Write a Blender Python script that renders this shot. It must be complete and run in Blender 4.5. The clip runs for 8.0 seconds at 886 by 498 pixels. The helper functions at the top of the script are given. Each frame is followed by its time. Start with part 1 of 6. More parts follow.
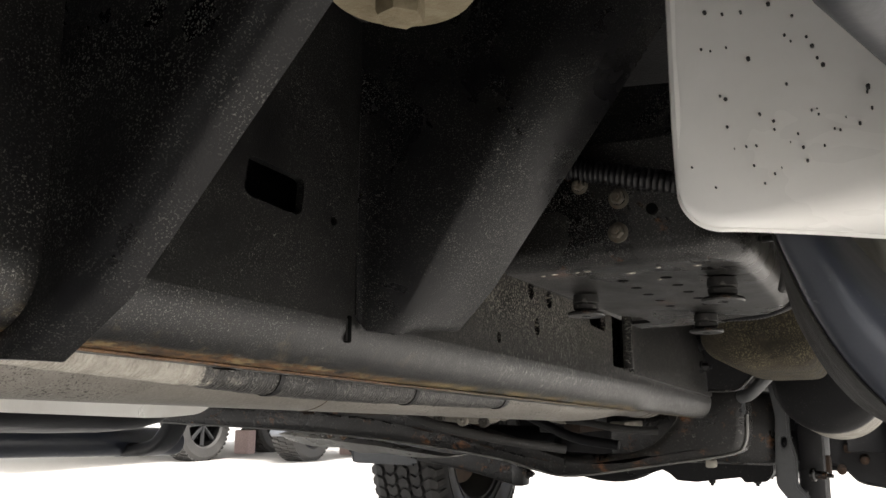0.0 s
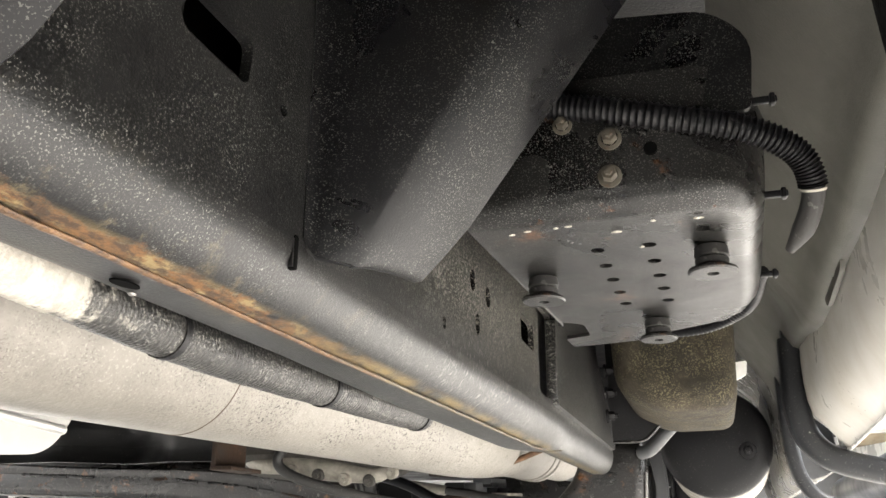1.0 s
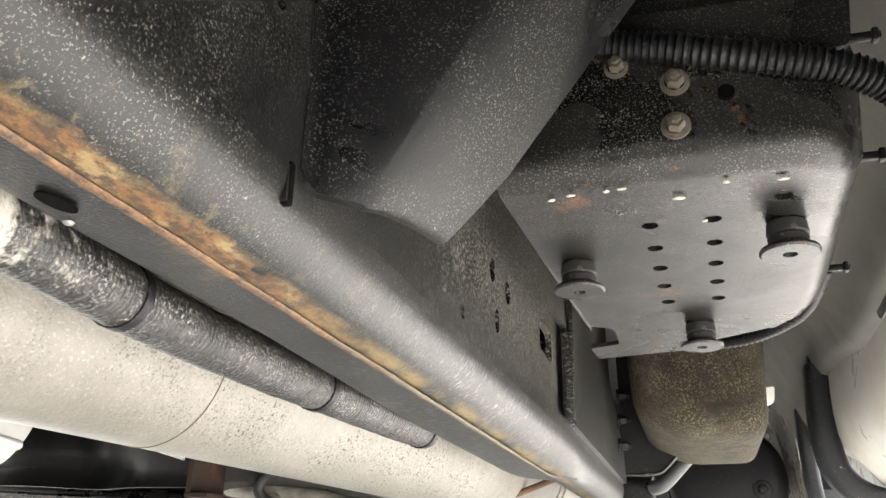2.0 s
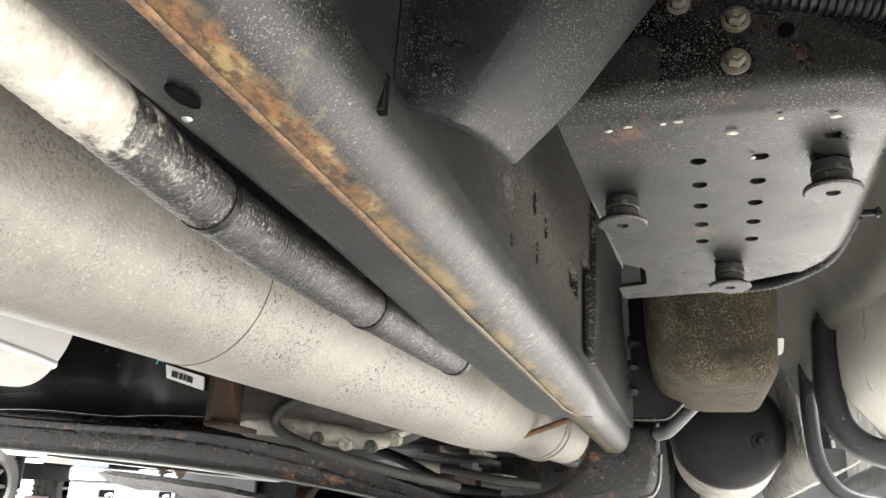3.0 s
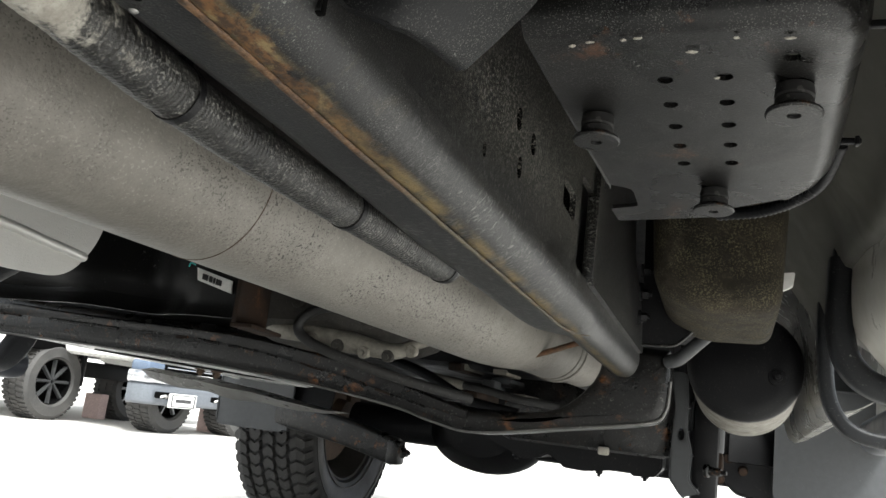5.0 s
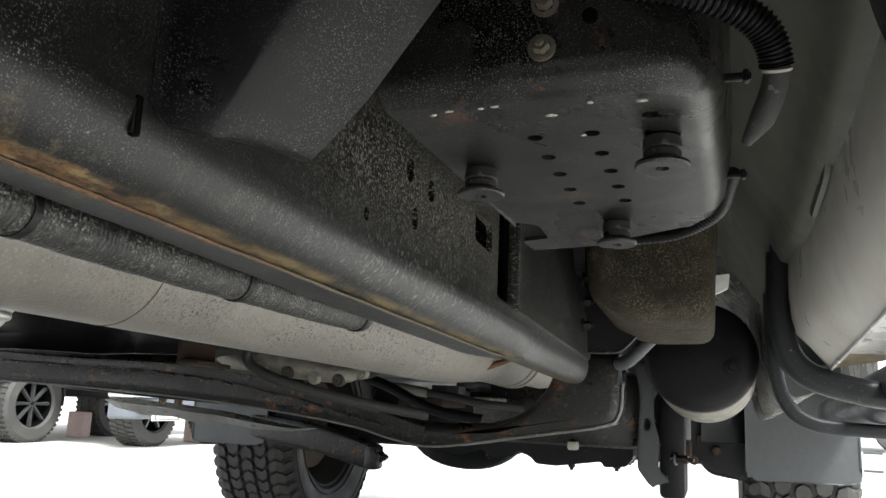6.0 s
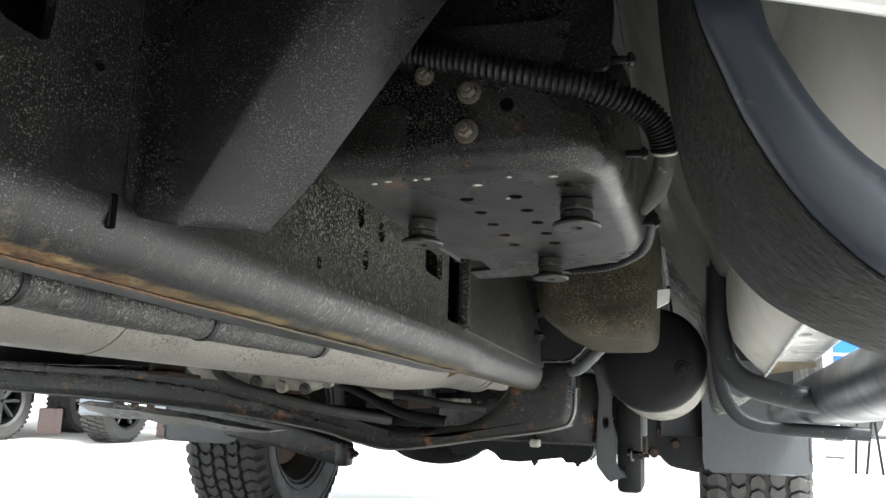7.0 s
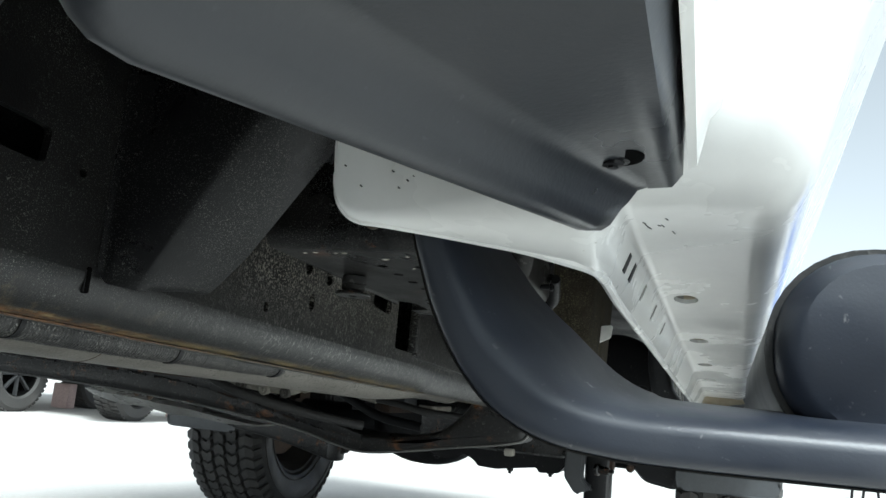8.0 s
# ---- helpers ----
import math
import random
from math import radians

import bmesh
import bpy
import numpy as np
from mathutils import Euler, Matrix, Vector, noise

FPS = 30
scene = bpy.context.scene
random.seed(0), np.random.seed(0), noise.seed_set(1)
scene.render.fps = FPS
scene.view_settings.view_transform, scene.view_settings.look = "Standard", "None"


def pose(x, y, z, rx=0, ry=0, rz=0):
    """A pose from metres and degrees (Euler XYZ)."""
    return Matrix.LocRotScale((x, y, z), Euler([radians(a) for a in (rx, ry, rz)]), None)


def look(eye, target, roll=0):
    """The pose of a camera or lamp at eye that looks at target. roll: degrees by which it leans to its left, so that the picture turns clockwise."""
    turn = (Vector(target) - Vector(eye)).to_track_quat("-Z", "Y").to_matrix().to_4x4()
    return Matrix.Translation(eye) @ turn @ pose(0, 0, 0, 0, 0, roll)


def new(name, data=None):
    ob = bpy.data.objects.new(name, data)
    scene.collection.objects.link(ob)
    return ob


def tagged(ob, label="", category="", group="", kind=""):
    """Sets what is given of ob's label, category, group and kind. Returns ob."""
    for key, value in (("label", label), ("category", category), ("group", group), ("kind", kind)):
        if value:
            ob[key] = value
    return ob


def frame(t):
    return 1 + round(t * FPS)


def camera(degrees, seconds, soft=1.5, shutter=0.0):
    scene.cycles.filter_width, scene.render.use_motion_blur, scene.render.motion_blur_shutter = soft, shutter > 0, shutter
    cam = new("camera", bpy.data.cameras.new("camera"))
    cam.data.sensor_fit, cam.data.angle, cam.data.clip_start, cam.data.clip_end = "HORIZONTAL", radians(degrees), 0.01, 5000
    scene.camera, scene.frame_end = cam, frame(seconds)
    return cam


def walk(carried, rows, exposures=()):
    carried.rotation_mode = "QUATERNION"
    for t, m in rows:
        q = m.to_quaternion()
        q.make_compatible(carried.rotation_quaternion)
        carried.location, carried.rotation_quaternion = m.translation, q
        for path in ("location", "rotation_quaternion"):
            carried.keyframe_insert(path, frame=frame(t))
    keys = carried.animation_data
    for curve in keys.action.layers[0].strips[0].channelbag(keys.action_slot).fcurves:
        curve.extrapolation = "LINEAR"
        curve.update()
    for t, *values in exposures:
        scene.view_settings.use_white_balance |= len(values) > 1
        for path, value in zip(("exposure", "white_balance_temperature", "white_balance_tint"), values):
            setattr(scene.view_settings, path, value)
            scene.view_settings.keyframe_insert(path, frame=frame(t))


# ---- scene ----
cam = camera(57.0, 8.0)
METRES, EYE, TILT, LEAN, TURN = 0.9, 0.62, 13.0, 1.0, 29.5
PATH = [
    (0, (0.728, 0.362, 0.578), (-0.201, 2.096, 0.942), 0.2),
    (0.5, (0.684, 0.4, 0.549), (-0.012, 2.206, 1.053), -0.2),
    (1, (0.63, 0.441, 0.518), (0.045, 2.262, 1.106), 0.2),
    (2.3, (0.587, 0.525, 0.507), (0.047, 2.327, 1.187), 1.7),
    (2.5, (0.585, 0.524, 0.503), (0.048, 2.334, 1.162), 2.3),
    (3, (0.565, 0.5, 0.489), (0.013, 2.335, 1.062), 3.3),
    (3.5, (0.542, 0.471, 0.473), (-0.034, 2.322, 0.967), 5.1),
    (4, (0.538, 0.442, 0.457), (-0.087, 2.288, 0.907), 6.9),
    (4.5, (0.561, 0.456, 0.454), (-0.108, 2.292, 0.881), 7.5),
    (5, (0.616, 0.495, 0.475), (-0.062, 2.335, 0.867), 7.0),
    (5.2, (0.634, 0.507, 0.487), (-0.041, 2.349, 0.877), 6.3),
    (6.3, (0.665, 0.506, 0.534), (0.045, 2.375, 0.885), 1.9),
    (6.5, (0.667, 0.491, 0.541), (0.065, 2.367, 0.884), 2.2),
    (7, (0.699, 0.454, 0.547), (0.129, 2.34, 0.89), 1.9),
    (7.5, (0.747, 0.404, 0.564), (0.16, 2.285, 0.905), 2.7),
    (8, (0.8, 0.361, 0.576), (0.182, 2.234, 0.909), 5.5),
]
EXPOSURE = [(0.0, 1.75, 6650, 11), (0.5, 3.0, 6600, 10), (1.0, 3.5, 6650, 10), (2.5, 3.63, 6500, 9), (3.5, 2.87, 6450, 8), (4.5, 1.97, 6400, 6), (5.0, 1.77, 6300, 6), (6.5, 1.97, 6200, 5), (7.0, 2.33, 6100, 5), (7.5, 2.18, 5900, 3), (8.0, 1.18, 5800, 0)]
walk(cam, [(t, look(eye, target, roll)) for t, eye, target, roll in PATH], EXPOSURE)

# ---- light ----
world = bpy.data.worlds.new("sky")
scene.world = world
world.use_nodes = True
wn = world.node_tree
sky = wn.nodes.new("ShaderNodeTexSky")
sky.sky_type = "NISHITA"
sky.sun_disc = False
sky.sun_elevation = radians(55)
sky.sun_rotation = radians(138)
sky.air_density, sky.dust_density = 1.0, 3.0
wn.nodes["Background"].inputs["Strength"].default_value = 0.15
grey = wn.nodes.new("ShaderNodeRGBToBW")
wn.links.new(sky.outputs[0], grey.inputs[0])
haze = wn.nodes.new("ShaderNodeMix")
haze.data_type = "RGBA"
haze.inputs["Factor"].default_value = 0.9
wn.links.new(sky.outputs[0], haze.inputs["A"])
wn.links.new(grey.outputs[0], haze.inputs["B"])
wn.links.new(haze.outputs["Result"], wn.nodes["Background"].inputs["Color"])
sun = new("sun", bpy.data.lights.new("sun", "SUN"))
sun.data.energy, sun.data.angle, sun.data.color = 2.0, radians(16), (1.0, 0.97, 0.93)
sun.matrix_world = look((3.6, -4.0, 7.6), (0, 0, 0))


# ---- materials ----
def nodes_of(name):
    m = bpy.data.materials.new(name)
    m.use_nodes = True
    return m, m.node_tree, m.node_tree.nodes["Principled BSDF"]


def noise_node(nt, co, scale, detail=4.0, rough=0.6, warp=0.0):
    n = nt.nodes.new("ShaderNodeTexNoise")
    n.inputs["Scale"].default_value = scale
    n.inputs["Detail"].default_value = detail
    n.inputs["Roughness"].default_value = rough
    n.inputs["Distortion"].default_value = warp
    nt.links.new(co, n.inputs["Vector"])
    return n.outputs["Fac"]


def ramp(nt, fac, lo, hi):
    r = nt.nodes.new("ShaderNodeMapRange")
    r.inputs["From Min"].default_value, r.inputs["From Max"].default_value = lo, hi
    nt.links.new(fac, r.inputs["Value"])
    return r.outputs[0]


def blend(nt, fac, a, b):
    m = nt.nodes.new("ShaderNodeMix")
    m.data_type = "RGBA"
    nt.links.new(fac, m.inputs["Factor"])
    for sock, v in ((m.inputs["A"], a), (m.inputs["B"], b)):
        if isinstance(v, tuple):
            sock.default_value = (*v, 1)
        else:
            nt.links.new(v, sock)
    return m.outputs["Result"]


def times(nt, a, b):
    m = nt.nodes.new("ShaderNodeMath")
    m.operation = "MULTIPLY"
    nt.links.new(a, m.inputs[0])
    if isinstance(b, float):
        m.inputs[1].default_value = b
    else:
        nt.links.new(b, m.inputs[1])
    return m.outputs[0]


def coords(nt):
    return nt.nodes.new("ShaderNodeTexCoord").outputs["Object"]


def surface(name, base, dust, rough=0.55, metal=0.0, stain=8.0, stain_amt=0.5, speck=260.0, speck_lo=0.66, speck_amt=0.7,
            rust=0.0, rust_lo=0.6, bump=0.25, grain=500.0, coat=0.0, gloss=0.5, fleck=None, mottle=0.0):
    """A worn coat: large stains, fine dust specks, patches of rust, and a fine relief."""
    m, nt, b = nodes_of(name)
    co = coords(nt)
    big = ramp(nt, noise_node(nt, co, stain, 5, 0.62, 0.4), 0.35, 0.75)
    col = blend(nt, times(nt, big, stain_amt), base, dust)
    area = ramp(nt, noise_node(nt, co, stain * 2.3, 3), 0.34, 0.58)
    if mottle:
        cloud = ramp(nt, noise_node(nt, co, 70.0, 6, 0.72, 0.3), 0.34, 0.68)
        col = blend(nt, times(nt, cloud, mottle), col, tuple(c * 0.45 for c in base))
    dots = ramp(nt, noise_node(nt, co, speck, 2, 0.5), speck_lo, speck_lo + 0.06)
    col = blend(nt, times(nt, times(nt, dots, area), speck_amt), col, fleck or tuple(min(0.75, c * 1.5 + 0.03) for c in dust))
    if fleck:
        blots = ramp(nt, noise_node(nt, co, speck * 0.36, 3, 0.6, 0.5), 0.68, 0.74)
        col = blend(nt, times(nt, blots, area), col, tuple(min(0.6, c * 1.35) for c in fleck))
    if rust:
        patch = ramp(nt, noise_node(nt, co, 26.0, 7, 0.72, 0.1), rust_lo, rust_lo + 0.10)
        hue = blend(nt, ramp(nt, noise_node(nt, co, 160.0), 0.35, 0.65), (0.09, 0.038, 0.018), (0.22, 0.095, 0.035))
        col = blend(nt, times(nt, patch, rust), col, hue)
    nt.links.new(col, b.inputs["Base Color"])
    b.inputs["Metallic"].default_value = metal
    r = nt.nodes.new("ShaderNodeMapRange")
    r.inputs["To Min"].default_value, r.inputs["To Max"].default_value = max(0.05, rough - 0.12), min(1.0, rough + 0.2)
    nt.links.new(big, r.inputs["Value"])
    nt.links.new(r.outputs[0], b.inputs["Roughness"])
    b.inputs["Coat Weight"].default_value = coat
    b.inputs["Specular IOR Level"].default_value = gloss
    bp = nt.nodes.new("ShaderNodeBump")
    bp.inputs["Strength"].default_value, bp.inputs["Distance"].default_value = bump, 0.0015
    nt.links.new(noise_node(nt, co, grain, 3), bp.inputs["Height"])
    nt.links.new(bp.outputs[0], b.inputs["Normal"])
    return m


def plain(name, col, rough=0.5, metal=0.0, emit=0.0):
    m, nt, b = nodes_of(name)
    co = coords(nt)
    f = ramp(nt, noise_node(nt, co, 60.0), 0.3, 0.7)
    nt.links.new(blend(nt, f, tuple(c * 0.85 for c in col), tuple(min(1, c * 1.12) for c in col)), b.inputs["Base Color"])
    b.inputs["Roughness"].default_value, b.inputs["Metallic"].default_value = rough, metal
    return m


BRACKET = surface("bracket_coat", (0.005, 0.005, 0.006), (0.011, 0.011, 0.0105), 0.33, 0.0, 12, 0.4, 1300, 0.585, 0.75, 0.0, 0.6, 0.12, 900, gloss=0.20, fleck=(0.095, 0.096, 0.086), mottle=0.4)
PLATE = surface("plate_coat", (0.006, 0.0059, 0.0058), (0.024, 0.0232, 0.0222), 0.33, 0.0, 10, 0.45, 1300, 0.59, 0.8, 0.5, 0.61, 0.14, 800, gloss=0.33, fleck=(0.12, 0.117, 0.110), mottle=0.5)
RUSTY = surface("rusted_steel", (0.055, 0.031, 0.018), (0.125, 0.078, 0.042), 0.85, 0.0, 60, 0.8, 300, 0.6, 0.5, 0.5, 0.5, 0.7, 300)
MUFFLER = surface("dusty_steel", (0.205, 0.190, 0.167), (0.335, 0.318, 0.286), 0.5, 0.15, 7, 0.8, 480, 0.60, 0.22, 0.0, 0.6, 0.45, 300, mottle=0.32)
CROSS = surface("crossmember_coat", (0.005, 0.005, 0.005), (0.016, 0.0145, 0.0135), 0.30, 0.0, 9, 0.5, 300, 0.62, 0.6, 0.75, 0.58, 0.5, 220, gloss=0.45, fleck=(0.11, 0.106, 0.097))
BLACK = surface("black_plastic", (0.005, 0.005, 0.006), (0.014, 0.014, 0.014), 0.42, 0.0, 7, 0.4, 300, 0.64, 0.5, gloss=0.22, fleck=(0.05, 0.048, 0.045))
TOE = surface("toe_board_paint", (0.24, 0.235, 0.215), (0.15, 0.142, 0.125), 0.3, 0.1, 6, 0.5, 150, 0.68, 0.2, mottle=0.08)
SHIELD = surface("shield_plastic", (0.004, 0.004, 0.004), (0.012, 0.012, 0.012), 0.35, 0.0, 4, 0.6, 300, 0.66, 0.5, gloss=0.14, fleck=(0.05, 0.048, 0.045))
CAST = surface("dark_casting", (0.035, 0.033, 0.030), (0.08, 0.074, 0.064), 0.6, 0.1, 22, 0.7, 300, 0.64, 0.4, 0, 0.6, 0.5, 250, gloss=0.3, mottle=0.5)
RUBBER = surface("rubber", (0.012, 0.012, 0.012), (0.05, 0.047, 0.043), 0.7, 0.0, 10, 0.5, 300, 0.62, 0.5, 0, 0.6, 0.3, 300)
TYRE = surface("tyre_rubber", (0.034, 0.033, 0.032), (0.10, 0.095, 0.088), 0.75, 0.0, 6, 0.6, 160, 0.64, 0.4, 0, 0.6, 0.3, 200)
# Darker than the tread, so gaps between its blocks look shaded
SIDEWALL = surface("shaded_groove_rubber", (0.010, 0.010, 0.010), (0.035, 0.033, 0.030), 0.6, 0.0, 9, 0.6, 160, 0.64, 0.4, 0, 0.6, 0.3, 200)
GRIT = surface("gritty_black", (0.006, 0.006, 0.006), (0.022, 0.020, 0.017), 0.6, 0.0, 30, 0.7, 420, 0.60, 0.5, 0.25, 0.62, 0.8, 260, gloss=0.15, fleck=(0.06, 0.055, 0.045))
STEP = surface("step_powder_coat", (0.012, 0.016, 0.027), (0.025, 0.030, 0.040), 0.40, 0.0, 9, 0.3, 420, 0.70, 0.4, 0, 0.6, 0.05, 900, gloss=0.9, fleck=(0.15, 0.15, 0.15))
ARM = surface("dull_arm_coat", (0.010, 0.011, 0.013), (0.022, 0.023, 0.025), 0.42, 0.0, 9, 0.4, 500, 0.66, 0.6, 0, 0.6, 0.2, 600, gloss=0.4, fleck=(0.16, 0.155, 0.145))
WHITE = surface("white_paint", (0.83, 0.83, 0.81), (0.66, 0.64, 0.58), 0.26, 0.0, 9, 0.45, 120, 0.72, 0.0, 0, 0.6, 0.05, 60, 0.15, mottle=0.07)
SILL = surface("underbody_paint", (0.62, 0.605, 0.56), (0.44, 0.41, 0.34), 0.38, 0.0, 9, 0.6, 150, 0.66, 0.2, 0.2, 0.66, 0.1)
STAINED = surface("stained_paint", (0.46, 0.40, 0.29), (0.24, 0.19, 0.12), 0.6, 0.0, 24, 0.8, 200, 0.62, 0.4, 0.3, 0.6, 0.3)
# Pale floor paint, its base darkened for the shade under the cab
FLOORP = surface("shaded_floor_paint", (0.125, 0.123, 0.108), (0.085, 0.081, 0.070), 0.45, 0.0, 6, 0.7, 150, 0.66, 0.3, mottle=0.25)
GREYP = surface("grey_plastic", (0.019, 0.021, 0.025), (0.034, 0.035, 0.038), 0.34, 0.0, 5, 0.35, 300, 0.70, 0.3, 0, 0.6, 0.06, mottle=0.2)
FLAP = surface("flap_plastic", (0.055, 0.058, 0.062), (0.082, 0.083, 0.082), 0.45, 0.0, 5, 0.4, 120, 0.70, 0.4, mottle=0.3)
ALU = surface("cast_aluminium", (0.34, 0.32, 0.275), (0.10, 0.09, 0.072), 0.5, 0.3, 30, 0.8, 200, 0.64, 0.4, 0, 0.6, 0.6, 250, mottle=0.8)
PANM = surface("pan_steel", (0.60, 0.60, 0.58), (0.40, 0.38, 0.35), 0.38, 0.4, 8, 0.5, 200, 0.68, 0.3)
LOOM = surface("loom_tape", (0.005, 0.005, 0.005), (0.060, 0.057, 0.051), 0.33, 0.0, 30, 0.7, 800, 0.55, 0.75, 0, 0.6, 0.9, 420, fleck=(0.22, 0.214, 0.195), mottle=0.7)
MUD = surface("dried_mud", (0.30, 0.28, 0.24), (0.48, 0.455, 0.40), 0.85, 0.0, 25, 0.9, 300, 0.6, 0.4, 0, 0.6, 0.8, 180)
CANI = surface("mossy_canister", (0.022, 0.0195, 0.0155), (0.080, 0.067, 0.049), 0.8, 0.0, 22, 0.7, 640, 0.53, 0.65, 0.0, 0.6, 0.9, 300, gloss=0.16, fleck=(0.135, 0.120, 0.070), mottle=0.55)
WASHER = surface("dusty_washer", (0.26, 0.225, 0.15), (0.14, 0.105, 0.06), 0.65, 0.2, 60, 0.7, 300, 0.6, 0.4, 0.3, 0.6, 0.5)
BOLT = surface("bolt_zinc", (0.085, 0.078, 0.062), (0.045, 0.034, 0.022), 0.7, 0.1, 90, 0.8, 300, 0.6, 0.4, 0.35, 0.58, 0.5)


def speckled(m, scale, lo, area_lo, col):
    """Adds dark pits in patches."""
    nt = m.node_tree
    b = nt.nodes["Principled BSDF"]
    co = coords(nt)
    dots = ramp(nt, noise_node(nt, co, scale, 1, 0.4), lo, lo + 0.04)
    area = ramp(nt, noise_node(nt, co, 9.0, 3), area_lo, area_lo + 0.12)
    old = b.inputs["Base Color"].links[0].from_socket
    nt.links.new(blend(nt, times(nt, dots, area), old, col), b.inputs["Base Color"])


speckled(MUFFLER, 330.0, 0.635, 0.46, (0.05, 0.045, 0.04))
speckled(MUFFLER, 620.0, 0.61, 0.42, (0.10, 0.092, 0.08))
speckled(SILL, 200.0, 0.68, 0.60, (0.12, 0.10, 0.07))


def mud_over(m, y0, y1):
    """Dried mud on the stretch behind y0, thinning out to y1."""
    nt = m.node_tree
    b = nt.nodes["Principled BSDF"]
    pos = nt.nodes.new("ShaderNodeNewGeometry").outputs["Position"]
    sep = nt.nodes.new("ShaderNodeSeparateXYZ")
    nt.links.new(pos, sep.inputs[0])
    n = nt.nodes.new("ShaderNodeMath")
    n.operation = "MULTIPLY_ADD"
    nt.links.new(noise_node(nt, pos, 70.0, 5, 0.65), n.inputs[0])
    n.inputs[1].default_value = 0.16
    nt.links.new(sep.outputs["Y"], n.inputs[2])
    mask = ramp(nt, n.outputs[0], y1 + 0.08, y0 + 0.08)
    hue = blend(nt, ramp(nt, noise_node(nt, pos, 120.0, 5, 0.7), 0.3, 0.7), (0.26, 0.24, 0.205), (0.46, 0.44, 0.39))
    old = b.inputs["Base Color"].links[0].from_socket
    nt.links.new(blend(nt, mask, old, hue), b.inputs["Base Color"])
    rough = nt.nodes.new("ShaderNodeMapRange")
    nt.links.new(mask, rough.inputs["Value"])
    rough.inputs["To Min"].default_value, rough.inputs["To Max"].default_value = 0.42, 0.9
    nt.links.new(rough.outputs[0], b.inputs["Roughness"])


def ribbed(m, scale, depth):
    """Fine ribs round a conduit that runs along y, over the older relief."""
    nt = m.node_tree
    b = nt.nodes["Principled BSDF"]
    w = nt.nodes.new("ShaderNodeTexWave")
    w.bands_direction = "Y"
    w.inputs["Scale"].default_value, w.inputs["Distortion"].default_value, w.inputs["Detail"].default_value = scale, 5.0, 4.0
    nt.links.new(coords(nt), w.inputs["Vector"])
    bp = nt.nodes.new("ShaderNodeBump")
    bp.inputs["Strength"].default_value, bp.inputs["Distance"].default_value = depth, 0.0018
    nt.links.new(w.outputs["Fac"], bp.inputs["Height"])
    nt.links.new(b.inputs["Normal"].links[0].from_socket, bp.inputs["Normal"])
    nt.links.new(bp.outputs[0], b.inputs["Normal"])


ribbed(LOOM, 115.0, 0.3)
mud_over(LOOM, 0.690, 0.705)
# Near-black; on solid discs and boxes it stands in for shade inside holes
DARK = plain("near_black", (0.002, 0.002, 0.002), 0.95)
DARK.node_tree.nodes["Principled BSDF"].inputs["Specular IOR Level"].default_value = 0.05
STEEL = plain("bare_steel", (0.45, 0.44, 0.42), 0.35, 0.9)
LABEL = plain("label_paper", (0.75, 0.75, 0.72), 0.6)
INK = plain("ink", (0.03, 0.03, 0.03), 0.6)
TEAL = plain("teal_paint", (0.05, 0.45, 0.42), 0.5)
GLASS = plain("lamp_glass", (0.09, 0.12, 0.17), 0.1)
CHROME = plain("chrome", (0.5, 0.51, 0.53), 0.18, 1.0)
BRICK = plain("pink_wall", (0.58, 0.44, 0.41), 0.8)
GREYB = plain("grey_bumper", (0.11, 0.12, 0.135), 0.45)
RIMM = plain("machined_rim", (0.13, 0.132, 0.135), 0.3, 0.7)
BLUE = plain("blue_paint", (0.02, 0.13, 0.55), 0.3)
SOOT = plain("brake_dust", (0.09, 0.06, 0.04), 0.7, 0.3)


def ground_material():
    m, nt, b = nodes_of("pale_concrete")
    co = coords(nt)
    a = ramp(nt, noise_node(nt, co, 0.6, 6, 0.65), 0.3, 0.7)
    c = ramp(nt, noise_node(nt, co, 40.0, 4), 0.3, 0.7)
    col = blend(nt, a, (0.52, 0.50, 0.47), (0.62, 0.60, 0.57))
    nt.links.new(blend(nt, times(nt, c, 0.4), col, (0.42, 0.41, 0.39)), b.inputs["Base Color"])
    b.inputs["Roughness"].default_value = 0.9
    bp = nt.nodes.new("ShaderNodeBump")
    bp.inputs["Strength"].default_value, bp.inputs["Distance"].default_value = 0.3, 0.004
    nt.links.new(noise_node(nt, co, 120.0), bp.inputs["Height"])
    nt.links.new(bp.outputs[0], b.inputs["Normal"])
    return m


CONCRETE = ground_material()

# ---- shaping ----
RAKE = -0.043


def rake(bm):
    """The truck stands a little nose down."""
    for v in bm.verts:
        v.co.z += RAKE * (v.co.y - 0.73)


def finish(name, bm, mat, smooth=True, angle=40):
    """A mesh object with its origin at its middle."""
    bmesh.ops.recalc_face_normals(bm, faces=bm.faces)
    cs = [v.co for v in bm.verts]
    mid = Vector([(min(c[i] for c in cs) + max(c[i] for c in cs)) / 2 for i in range(3)])
    bmesh.ops.translate(bm, verts=bm.verts, vec=-mid)
    me = bpy.data.meshes.new(name)
    if smooth:
        for f in bm.faces:
            f.smooth = True
        for e in bm.edges:
            if len(e.link_faces) != 2 or e.calc_face_angle(0) > radians(angle):
                e.smooth = False
    bm.to_mesh(me)
    bm.free()
    me.materials.append(mat)
    ob = new(name, me)
    ob.location = mid
    return ob


def thing(name, at, label, category, group="", kind=""):
    ob = new(name)
    ob.empty_display_size = 0.05
    ob.location = at
    return tagged(ob, label, category, group, kind)


